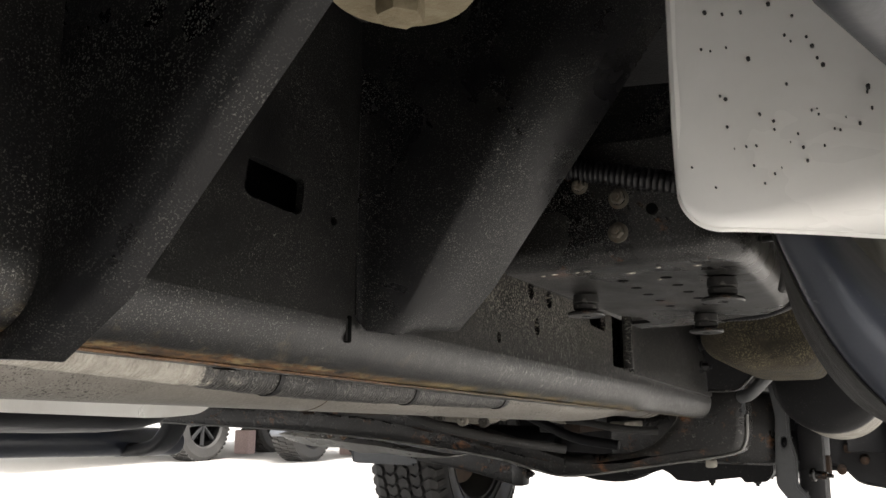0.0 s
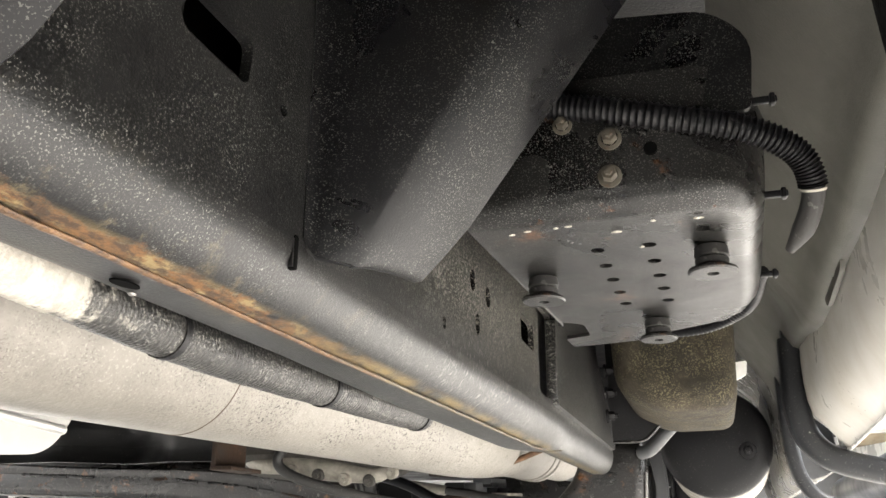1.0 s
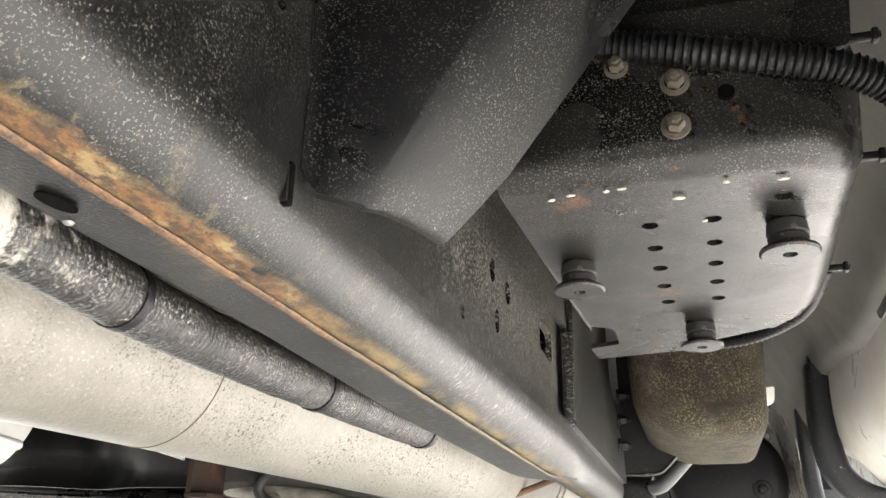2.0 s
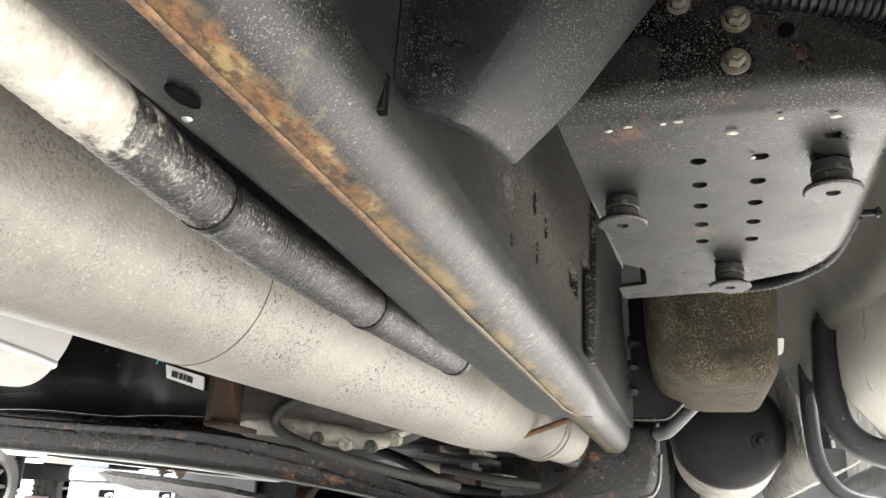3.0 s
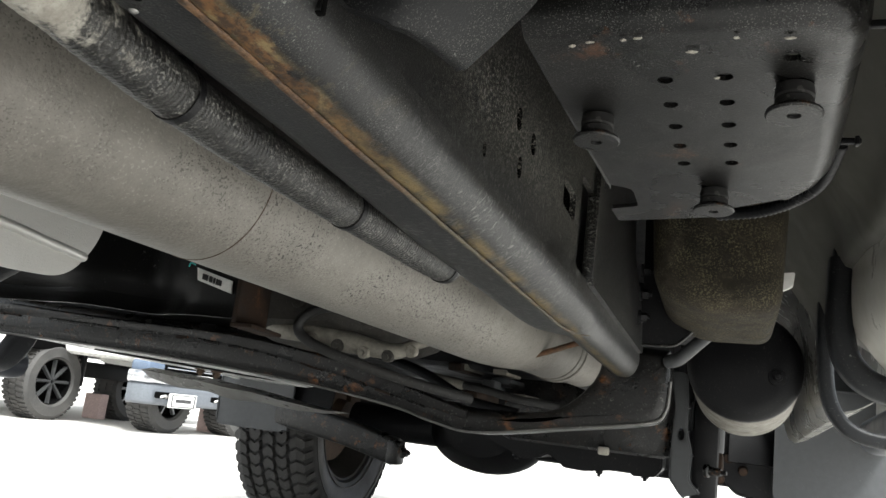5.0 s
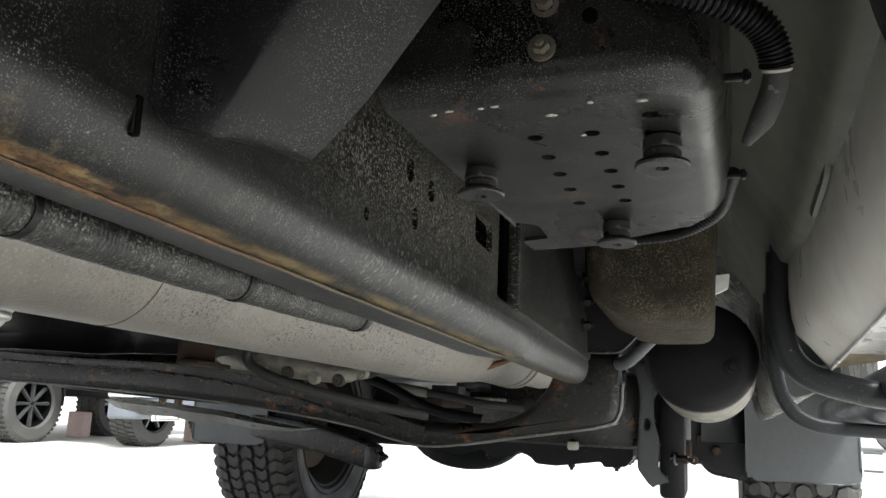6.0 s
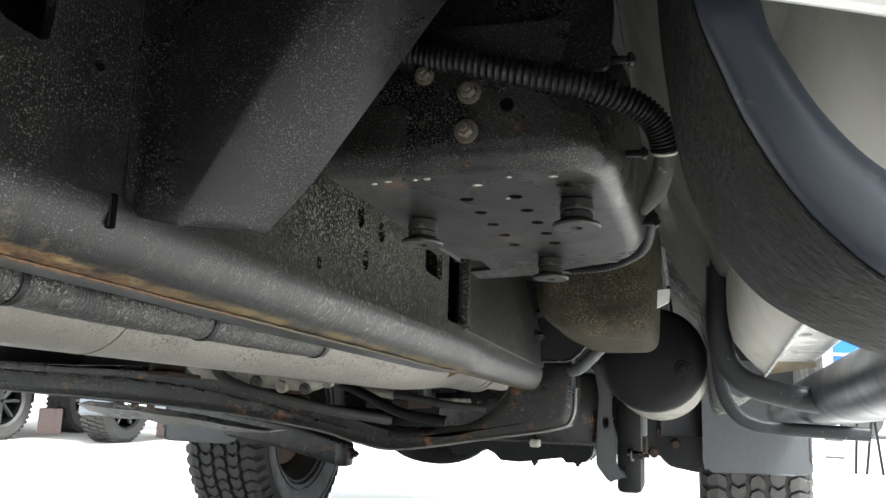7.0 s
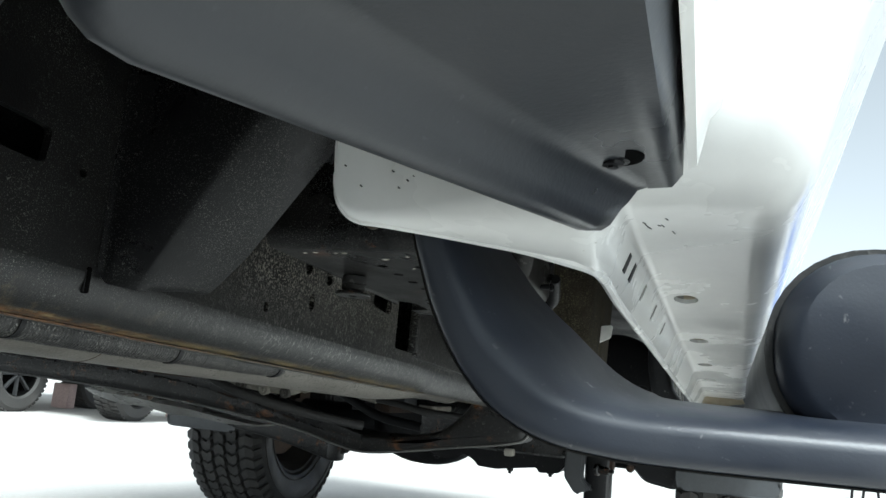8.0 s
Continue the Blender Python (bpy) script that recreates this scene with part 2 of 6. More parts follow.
def part(name, bm, mat, parent, label="", raked=True, smooth=True, angle=40):
    if raked:
        rake(bm)
    ob = finish(name, bm, mat, smooth, angle)
    base = Vector((0, 0, 0))
    p = parent
    while p is not None:
        base = base + p.location
        p = p.parent
    ob.parent = parent
    ob.location = ob.location - base
    return tagged(ob, label)


def solo(name, bm, mat, label, category, group="", kind="", raked=True, smooth=True, angle=40):
    if raked:
        rake(bm)
    return tagged(finish(name, bm, mat, smooth, angle), label, category, group, kind)


def ring_loft(bm, rings, closed=True, caps=True):
    vs = [[bm.verts.new(p) for p in r] for r in rings]
    n = len(vs[0])
    for a, b in zip(vs, vs[1:]):
        for i in range(n if closed else n - 1):
            j = (i + 1) % n
            bm.faces.new((a[i], a[j], b[j], b[i]))
    if caps and closed:
        bm.faces.new(vs[0][::-1])
        bm.faces.new(vs[-1])
    return vs


def smooth_path(pts, step=8):
    """A curve through the points."""
    p = [Vector(q) for q in pts]
    if len(p) < 3:
        return p
    p = [2 * p[0] - p[1]] + p + [2 * p[-1] - p[-2]]
    out = []
    for i in range(1, len(p) - 2):
        a, b, c, d = p[i - 1:i + 3]
        for k in range(step):
            t = k / step
            out.append(0.5 * (2 * b + (c - a) * t + (2 * a - 5 * b + 4 * c - d) * t * t + (3 * b - a - 3 * c + d) * t ** 3))
    return out + [p[-2]]


def sweep(bm, path, profile, up=(0, 0, 1), size=None, caps=True):
    """Sweep a closed profile of (side, up) points along a path."""
    path = [Vector(q) for q in path]
    rings = []
    side = None
    for i, q in enumerate(path):
        d = (path[min(i + 1, len(path) - 1)] - path[max(i - 1, 0)]).normalized()
        if side is None:
            side = d.cross(Vector(up)).normalized()
        else:
            side = (side - d * side.dot(d)).normalized()
        v = side.cross(d).normalized()
        k = size(i / (len(path) - 1)) if size else 1.0
        rings.append([q + side * (a * k) + v * (b * k) for a, b in profile])
    ring_loft(bm, rings, True, caps)


def circle(r, n=20, squash=1.0):
    return [(r * math.cos(2 * math.pi * i / n), r * squash * math.sin(2 * math.pi * i / n)) for i in range(n)]


def tube(bm, pts, r, n=16, step=8, size=None, up=(0, 0, 1)):
    sweep(bm, smooth_path(pts, step), circle(r, n), up, size)


def rounded(w, h, r, n=4):
    """A rectangle with rounded corners, about its middle."""
    out = []
    for cx, cy, a0 in ((w / 2 - r, h / 2 - r, 0), (-w / 2 + r, h / 2 - r, 90), (-w / 2 + r, -h / 2 + r, 180), (w / 2 - r, -h / 2 + r, 270)):
        for i in range(n + 1):
            a = radians(a0 + 90 * i / n)
            out.append((cx + r * math.cos(a), cy + r * math.sin(a)))
    return out


def box(bm, lo, hi, bevel=0.0, seg=2):
    vs = [bm.verts.new((x, y, z)) for x in (lo[0], hi[0]) for y in (lo[1], hi[1]) for z in (lo[2], hi[2])]
    fs = [bm.faces.new([vs[i] for i in q]) for q in ((0, 1, 3, 2), (4, 6, 7, 5), (0, 4, 5, 1), (2, 3, 7, 6), (0, 2, 6, 4), (1, 5, 7, 3))]
    if bevel:
        es = {e for f in fs for e in f.edges}
        bmesh.ops.bevel(bm, geom=list(es), offset=bevel, segments=seg, affect="EDGES", profile=0.5)


def slab(bm, outline, holes, origin, u, v, thick):
    """A sheet with holes through it. Outline and holes are loops of (a, b) along u and v; it grows along u x v."""
    o, u, v = Vector(origin), Vector(u), Vector(v)
    n = u.cross(v).normalized() * thick
    for k in (0, 1):
        edges = []
        for loop in [outline] + list(holes):
            vs = [bm.verts.new(o + u * a + v * b + n * k) for a, b in loop]
            edges += [bm.edges.new((vs[i], vs[(i + 1) % len(vs)])) for i in range(len(vs))]
        bmesh.ops.triangle_fill(bm, edges=edges, use_beauty=True, use_dissolve=False)
    for loop in [outline] + list(holes):
        a = [bm.verts.new(o + u * p + v * q) for p, q in loop]
        b = [bm.verts.new(o + u * p + v * q + n) for p, q in loop]
        for i in range(len(a)):
            j = (i + 1) % len(a)
            bm.faces.new((a[i], a[j], b[j], b[i]))
    bmesh.ops.remove_doubles(bm, verts=bm.verts, dist=1e-5)


def round_poly(pts, r, n=4):
    """A polygon with its corners rounded by r, or by each point's own third number."""
    out = []
    m = len(pts)
    for i in range(m):
        p, a, b = Vector(pts[i][:2]), Vector(pts[i - 1][:2]), Vector(pts[(i + 1) % m][:2])
        k = pts[i][2] if len(pts[i]) > 2 else r
        da, db = a - p, b - p
        k = min(k, da.length * 0.45, db.length * 0.45)
        if k <= 1e-6:
            out.append(tuple(p))
            continue
        s, e = p + da.normalized() * k, p + db.normalized() * k
        for j in range(n + 1):
            t = j / n
            out.append(tuple((1 - t) ** 2 * s + 2 * t * (1 - t) * p + t * t * e))
    return out


def disc_loop(cx, cy, r, n=14, sq=1.0):
    return [(cx + r * math.cos(2 * math.pi * i / n), cy + r * sq * math.sin(2 * math.pi * i / n)) for i in range(n)]


def revolve(bm, profile, at, axis, n=32, close=False):
    """Turn (radius, along) points about an axis."""
    ax = Vector(axis).normalized()
    s = ax.orthogonal().normalized()
    t = ax.cross(s)
    at = Vector(at)
    rings = []
    for i in range(n):
        c, d = math.cos(2 * math.pi * i / n), math.sin(2 * math.pi * i / n)
        rings.append([bm.verts.new(at + ax * h + (s * c + t * d) * max(r, 1e-4)) for r, h in profile])
    for i in range(n):
        a, b = rings[i], rings[(i + 1) % n]
        for k in range(len(profile) - 1 + (1 if close else 0)):
            l = (k + 1) % len(profile)
            bm.faces.new((a[k], b[k], b[l], a[l]))
    bmesh.ops.remove_doubles(bm, verts=bm.verts, dist=2e-4)


def hexbolt(bm, at, axis, r, h, washer=1.5):
    ax = Vector(axis).normalized()
    revolve(bm, [(0, 0), (r * washer, 0), (r * washer, h * 0.25), (r * 1.05, h * 0.35)], at, ax, 18)
    revolve(bm, [(r, h * 0.3), (r, h), (r * 0.85, h * 1.12), (r * 0.5, h * 1.12), (r * 0.5, h * 1.5), (0, h * 1.55)], at, ax, 6)


def rail_x(y):
    return 0.473 + 0.027 * (y - 0.73)


RZ = 0.592  # underside of the frame, before the rake


# ---- setting ----
def make_ground():
    bm = bmesh.new()
    bmesh.ops.create_grid(bm, x_segments=40, y_segments=40, size=400)
    solo("ground", bm, CONCRETE, "pale sunlit concrete yard under the truck", "ground", kind="structure", raked=False)


make_ground()


# ---- frame ----
def make_rail():
    rail = thing("frame_rail", (0.45, 0.6, 0.6), "black coated steel frame rail with a rusty lower seam", "frame rail")
    bm = bmesh.new()
    r, w, h, t = 0.028, 0.062, 0.205, 0.005
    outer = [(-r + r * math.cos(radians(a)), r - r * math.sin(radians(a))) for a in range(0, 91, 10)]
    outer += [(-w + 0.014 - 0.014 * math.sin(radians(a)), 0.014 - 0.014 * math.cos(radians(a))) for a in range(0, 91, 18)]
    outer += [(-w, h)]
    inner = [(-w + t, h)] + [(-w + 0.014 - 0.009 * math.sin(radians(a)), 0.014 - 0.009 * math.cos(radians(a))) for a in range(90, -1, -18)]
    inner += [(-r + (r - t) * math.cos(radians(a)), r - (r - t) * math.sin(radians(a))) for a in range(90, -1, -10)]
    # the lower flange ends in a rounded corner, and a narrow nose runs on
    ys = list(np.linspace(-0.8, 1.26, 24)) + [1.275, 1.287, 1.297, 1.305, 1.312, 1.318, 1.40, 1.52, 1.64]
    rings = []
    for y in ys:
        u = min(1.0, max(0.0, (y - 1.26) / 0.058))
        cut = 0.030 * (1 - math.sqrt(1 - u * u))
        cut -= 0.010 * min(1.0, max(0.0, (y - 0.80) / 0.2)) * (1.0 if y < 1.30 else 0.5)
        rings.append([(rail_x(y) + a * (1 - cut / w) if a < 0 else rail_x(y) + a, y, RZ + b) for a, b in outer + inner])
    ring_loft(bm, rings)
    box(bm, (rail_x(0.5) - w, -0.8, RZ + h), (rail_x(0.5) + 0.02, 1.6, RZ + h + 0.006))
    part("channel", bm, RAIL, rail)
    bm = bmesh.new()
    y0 = -0.8
    k = Vector((0.027, 1, 0))
    rel = lambda pts: [(y - y0, z - RZ) for y, z in pts]
    holes = [rel(round_poly([(0.645, 0.669), (0.687, 0.668), (0.689, 0.688), (0.647, 0.689)], 0.005)),
             rel(disc_loop(0.714, 0.672, 0.0028)), rel(round_poly([(0.728, 0.609), (0.7325, 0.609), (0.7325, 0.623), (0.728, 0.623)], 0.0015)),
             rel(disc_loop(0.989, 0.648, 0.0052, 14, 1.5)), rel(disc_loop(0.9175, 0.632, 0.0032, 12, 1.4)),
             rel(disc_loop(0.978, 0.677, 0.0062, 14, 1.3)), rel(disc_loop(1.016, 0.675, 0.0062, 14, 1.3)),
             rel(round_poly([(1.116, 0.666), (1.163, 0.664), (1.163, 0.688), (1.116, 0.690)], 0.006)),
             rel(round_poly([(1.183, 0.632), (1.236, 0.632), (1.236, 0.715), (1.183, 0.715)], 0.004))]
    slab(bm, rel([(-0.8, RZ + 0.028), (1.636, RZ + 0.028), (1.632, 0.652), (1.56, 0.690), (1.50, 0.725), (1.47, RZ + 0.207), (-0.8, RZ + 0.207)]), holes,
         (rail_x(y0) - 0.005, y0, RZ), k, (0, 0, 1), 0.005)
    part("web", bm, RAIL, rail)
    bm = bmesh.new()
    slab(bm, rel(round_poly([(1.234, RZ + 0.036), (1.618, RZ + 0.030), (1.622, 0.652), (1.552, 0.690), (1.494, 0.723), (1.466, 0.79), (1.234, 0.79)], 0.008)), [],
         (rail_x(y0) + 0.0006, y0, RZ), k, (0, 0, 1), 0.0055)
    box(bm, (rail_x(1.23) - 0.004, 1.229, 0.633), (rail_x(1.23) + 0.0068, 1.236, 0.71), 0.0015)
    part("reinforcement_plate", bm, RAIL, rail)
    # seam bead along the underside, with its turned-in end
    bm = bmesh.new()
    rnd = random.Random(4)
    pts = [(rail_x(y) - 0.026 + 0.00015 * rnd.uniform(-1, 1), y, RZ - 0.0003 - 0.0004 * rnd.random()) for y in np.arange(-0.3, 1.28, 0.02)]
    pts += [(rail_x(1.3) - 0.018, 1.295, RZ - 0.001), (rail_x(1.3) - 0.006, 1.305, RZ)]
    sweep(bm, smooth_path(pts, 3), circle(0.0020, 10, 0.5), size=lambda s: 0.95 + 0.22 * noise.noise((s * 260, 0, 0)) if s < 0.98 else 0.6)
    part("weld_seam", bm, SEAM, rail, "rusty ochre weld seam")
    # studs by the front end
    bm = bmesh.new()
    for z in (0.66, 0.69, 0.72):
        hexbolt(bm, (rail_x(1.55) + 0.006, 1.553, z), (1, 0, 0), 0.006, 0.01)
    part("stud", bm, BLACK, rail)
    # black disc painting the shade of an oval drain hole in the lower flange
    bm = bmesh.new()
    slab(bm, [(0.0068 * math.cos(a), 0.0034 * math.sin(a)) for a in [2 * math.pi * i / 20 for i in range(20)]], [], (0.4305, 0.681, RZ - 0.0006), (0.1, 1, 0), (1, 0, 0), 0.0006)
    part("drain_hole_shade", bm, DARK, rail)
    # Dark box standing in for the shade inside a slit in the web
    bm = bmesh.new()
    box(bm, (rail_x(0.73) - 0.006, 0.7285, 0.6085), (rail_x(0.73) + 0.0004, 0.7325, 0.6235), 0.001)
    part("slit_shade", bm, DARK, rail)
    # Bright steel dot stands in for a small highlight beside the hole
    bm = bmesh.new()
    revolve(bm, [(0, -0.0008), (0.0012, -0.0006), (0.0018, 0.0)], (0.4235, 0.694, RZ - 0.0005), (0, 0, 1), 10)
    part("rivet", bm, STEEL, rail, "bright dot for a small highlight")
    return rail


def rail_material():
    """Black frame coat with the rust that has crept out of the lower seam."""
    m = surface("rail_coat", (0.005, 0.005, 0.0055), (0.016, 0.0157, 0.0148), 0.30, 0.0, 10, 0.5, 1300, 0.59, 0.65, 0.0, 0.6, 0.16, 800, gloss=0.36, fleck=(0.15, 0.150, 0.135), mottle=0.6)
    nt = m.node_tree
    b = nt.nodes["Principled BSDF"]
    pos = nt.nodes.new("ShaderNodeNewGeometry").outputs["Position"]
    sep = nt.nodes.new("ShaderNodeSeparateXYZ")
    nt.links.new(pos, sep.inputs[0])
    across = nt.nodes.new("ShaderNodeMath")
    across.operation = "MULTIPLY_ADD"
    nt.links.new(sep.outputs["Y"], across.inputs[0])
    across.inputs[1].default_value = -0.027
    nt.links.new(sep.outputs["X"], across.inputs[2])
    off = nt.nodes.new("ShaderNodeMath")
    off.operation = "ADD"
    nt.links.new(across.outputs[0], off.inputs[0])
    off.inputs[1].default_value = -(0.473 - 0.027 * 0.73 - 0.021)
    ab = nt.nodes.new("ShaderNodeMath")
    ab.operation = "ABSOLUTE"
    nt.links.new(off.outputs[0], ab.inputs[0])
    near = ramp(nt, ab.outputs[0], 0.0095, 0.001)
    wide = ramp(nt, ab.outputs[0], 0.024, 0.005)
    low = ramp(nt, sep.outputs["Z"], 0.625, 0.605)
    back = ramp(nt, sep.outputs["Y"], 0.87, 0.74)
    along = nt.nodes.new("ShaderNodeMapping")
    along.inputs["Scale"].default_value = (1.0, 0.5, 1.0)
    nt.links.new(pos, along.inputs["Vector"])
    spots = pos
    pos = along.outputs[0]
    n1 = noise_node(nt, pos, 120.0, 7, 0.75, 0.2)
    crust = nt.nodes.new("ShaderNodeMath")
    crust.operation = "ADD"
    nt.links.new(times(nt, near, 0.36), crust.inputs[0])
    nt.links.new(n1, crust.inputs[1])
    edge = ramp(nt, crust.outputs[0], 0.68, 0.80)
    mask = times(nt, times(nt, edge, low), back)
    film = times(nt, times(nt, wide, low), times(nt, back, ramp(nt, noise_node(nt, spots, 48.0, 7, 0.75), 0.55, 0.66)))
    n2 = noise_node(nt, pos, 260.0, 5, 0.7)
    hue = blend(nt, ramp(nt, n2, 0.44, 0.60), (0.045, 0.028, 0.017), (0.130, 0.066, 0.026))
    hue = blend(nt, ramp(nt, noise_node(nt, pos, 110.0, 6, 0.7), 0.54, 0.62), hue, (0.17, 0.125, 0.060))
    old = b.inputs["Base Color"].links[0].from_socket
    # short dried splashes across the forward part
    wipe = nt.nodes.new("ShaderNodeMapping")
    wipe.inputs["Scale"].default_value = (0.38, 1.0, 0.6)
    nt.links.new(nt.nodes.new("ShaderNodeNewGeometry").outputs["Position"], wipe.inputs["Vector"])
    drops = ramp(nt, noise_node(nt, wipe.outputs[0], 520.0, 2, 0.5), 0.585, 0.635)
    drops = times(nt, drops, ramp(nt, noise_node(nt, wipe.outputs[0], 30.0, 3), 0.36, 0.55))
    drops = times(nt, drops, ramp(nt, sep.outputs["Y"], 0.76, 0.95))
    old = blend(nt, times(nt, drops, 0.45), old, (0.24, 0.235, 0.222))
    large = times(nt, ramp(nt, noise_node(nt, wipe.outputs[0], 330.0, 4, 0.65), 0.59, 0.64), ramp(nt, noise_node(nt, spots, 22.0, 3), 0.30, 0.46))
    large = times(nt, large, ramp(nt, sep.outputs["Y"], 0.82, 1.0))
    old = blend(nt, times(nt, large, 0.6), old, (0.26, 0.255, 0.238))
    # dense dried spatter on the web beside the mount plate
    spat = times(nt, ramp(nt, sep.outputs["Y"], 0.80, 0.95), ramp(nt, sep.outputs["Y"], 1.26, 1.16))
    spat = times(nt, spat, ramp(nt, sep.outputs["Z"], 0.612, 0.650))
    spat = times(nt, spat, ramp(nt, noise_node(nt, sep.inputs[0].links[0].from_socket, 560.0, 3, 0.6), 0.54, 0.60))
    old = blend(nt, times(nt, spat, 0.85), old, (0.27, 0.255, 0.22))
    old = blend(nt, times(nt, film, 0.55), old, (0.17, 0.135, 0.075))
    # thin ochre line that follows the seam forwards
    line = times(nt, times(nt, ramp(nt, ab.outputs[0], 0.0065, 0.0015), low), ramp(nt, noise_node(nt, pos, 60.0, 5, 0.7), 0.40, 0.58))
    old = blend(nt, times(nt, line, 0.8), old, (0.20, 0.145, 0.062))
    nt.links.new(blend(nt, mask, old, hue), b.inputs["Base Color"])
    flat = nt.nodes.new("ShaderNodeMapRange")
    nt.links.new(mask, flat.inputs["Value"])
    flat.inputs["To Min"].default_value, flat.inputs["To Max"].default_value = 0.33, 0.85
    nt.links.new(flat.outputs[0], b.inputs["Roughness"])
    return m


RAIL = rail_material()
SEAM = surface("seam_rust", (0.075, 0.066, 0.050), (0.20, 0.155, 0.08), 0.6, 0.0, 40, 0.7, 300, 0.6, 0.4, 0.4, 0.52, 0.8, 400, mottle=0.5)


def rust_back(m, y0, y1):
    """Deep orange-brown rust on the stretch behind y0, thinning out to y1."""
    nt = m.node_tree
    b = nt.nodes["Principled BSDF"]
    pos = nt.nodes.new("ShaderNodeNewGeometry").outputs["Position"]
    sep = nt.nodes.new("ShaderNodeSeparateXYZ")
    nt.links.new(pos, sep.inputs[0])
    patchy = nt.nodes.new("ShaderNodeMath")
    patchy.operation = "MULTIPLY_ADD"
    nt.links.new(noise_node(nt, pos, 60.0, 5, 0.7), patchy.inputs[0])
    patchy.inputs[1].default_value = 0.25
    nt.links.new(sep.outputs["Y"], patchy.inputs[2])
    hue = blend(nt, ramp(nt, noise_node(nt, pos, 150.0, 6, 0.75), 0.38, 0.62), (0.045, 0.025, 0.014), (0.15, 0.078, 0.032))
    old = b.inputs["Base Color"].links[0].from_socket
    nt.links.new(blend(nt, ramp(nt, patchy.outputs[0], y1 + 0.125, y0 + 0.125), old, hue), b.inputs["Base Color"])


rust_back(SEAM, 0.80, 0.90)
make_rail()


def bent_wall(zs, foot, corner, end, t=0.004, tip=0.0, bend=0.58, fillet=0.22):
    """A pressed wall: at each height it leaves the rail at foot and bends at corner towards end."""
    rings = []
    for z in zs:
        a, c, e = Vector(foot(z)), Vector(corner(z)), Vector(end(z))
        m, s, f = a.lerp(c, fillet), a.lerp(c, bend), c.lerp(e, 0.80)
        k = Vector((a.x + 0.0008, m.y - 0.0005)) if fillet > 0.1 else a.lerp(m, 0.5)
        line = [(1 - u) ** 2 * a + 2 * u * (1 - u) * k + u * u * m for u in (0, 0.25, 0.5, 0.75, 1.0)]
        line += [(1 - u) ** 2 * s + 2 * u * (1 - u) * c + u * u * f for u in [i / 12 for i in range(13)]] + [e]
        nrm = []
        for i, q in enumerate(line):
            dd = (line[min(i + 1, len(line) - 1)] - line[max(i - 1, 0)]).normalized()
            nrm.append(Vector((-dd.y, dd.x)) * t)
        wear = max(0.0, 1 - (z - zs[0]) / 0.03)
        lift = [wear * (0.010 * max(0, 1 - i / 7) ** 2 + tip * max(0, (i - 7) / 11)) for i in range(len(line))]
        rings.append([(q.x, q.y, z + h) for q, h in zip(line, lift)]
                     + [(q.x + n.x, q.y + n.y, z + h) for q, n, h in list(zip(line, nrm, lift))[::-1]])
    bm = bmesh.new()
    ring_loft(bm, rings)
    return bm


def make_cab_bracket():
    br = thing("cab_mount_bracket", (0.54, 0.65, 0.6), "black pressed steel cab mount bracket bolted to the frame", "bracket")
    reach = lambda z: 0.735 * (z - 0.614)
    bm = bent_wall([0.614, 0.618] + [0.63 + 0.0175 * i for i in range(11)], lambda z: (0.4738, 0.735), lambda z: (0.4955 + reach(z), 0.752), lambda z: (0.503 + reach(z), 0.802), tip=0.008, bend=0.76)
    rim = [e for e in bm.edges if all(abs(v.co.z - 0.614) < 0.02 for v in e.verts) and e.is_manifold and e.calc_face_angle(0) > 1.2]
    bmesh.ops.bevel(bm, geom=rim, offset=0.0013, segments=2, affect="EDGES")
    part("front_wall", bm, BRACKET, br, angle=60)
    far = lambda z: (0.470 + 1.5 * (z - 0.584) if z < 0.606 else 0.503 + 0.90 * (z - 0.606))
    bm = bent_wall([0.584, 0.590, 0.597, 0.606] + [0.62 + 0.0165 * i for i in range(12)], lambda z: (0.30, 0.546), lambda z: (far(z) - 0.014, 0.546), lambda z: (far(z) - 0.006, 0.562), bend=0.90, fillet=0.05)
    part("rear_wall", bm, BRACKET, br, angle=60)
    bm = bmesh.new()
    box(bm, (0.47, 0.50, 0.80), (0.67, 0.80, 0.806))
    part("top_plate", bm, BRACKET, br)
    bm = bmesh.new()
    revolve(bm, [(0, 0.012), (0.0335, 0.012), (0.0355, 0.004), (0.0325, 0.0), (0.014, -0.002), (0.0, -0.002)], (0.556, 0.643, 0.7495), (0, 0, 1), 32)
    w = part("mount_washer", bm, WASHER, br, "pale rusty mount washer")
    bm = bmesh.new()
    revolve(bm, [(0, 0), (0.010, 0), (0.011, 0.002), (0.011, 0.012), (0, 0.012)], (0.556, 0.643, 0.7365), (0, 0, 1), 6)
    part("bolt_head", bm, WASHER, w)
    bm = bmesh.new()
    revolve(bm, [(0, 0), (0.03, 0), (0.034, 0.012), (0.028, 0.04), (0, 0.04)], (0.556, 0.643, 0.763), (0, 0, 1), 24)
    part("cushion", bm, RUBBER, br)


make_cab_bracket()


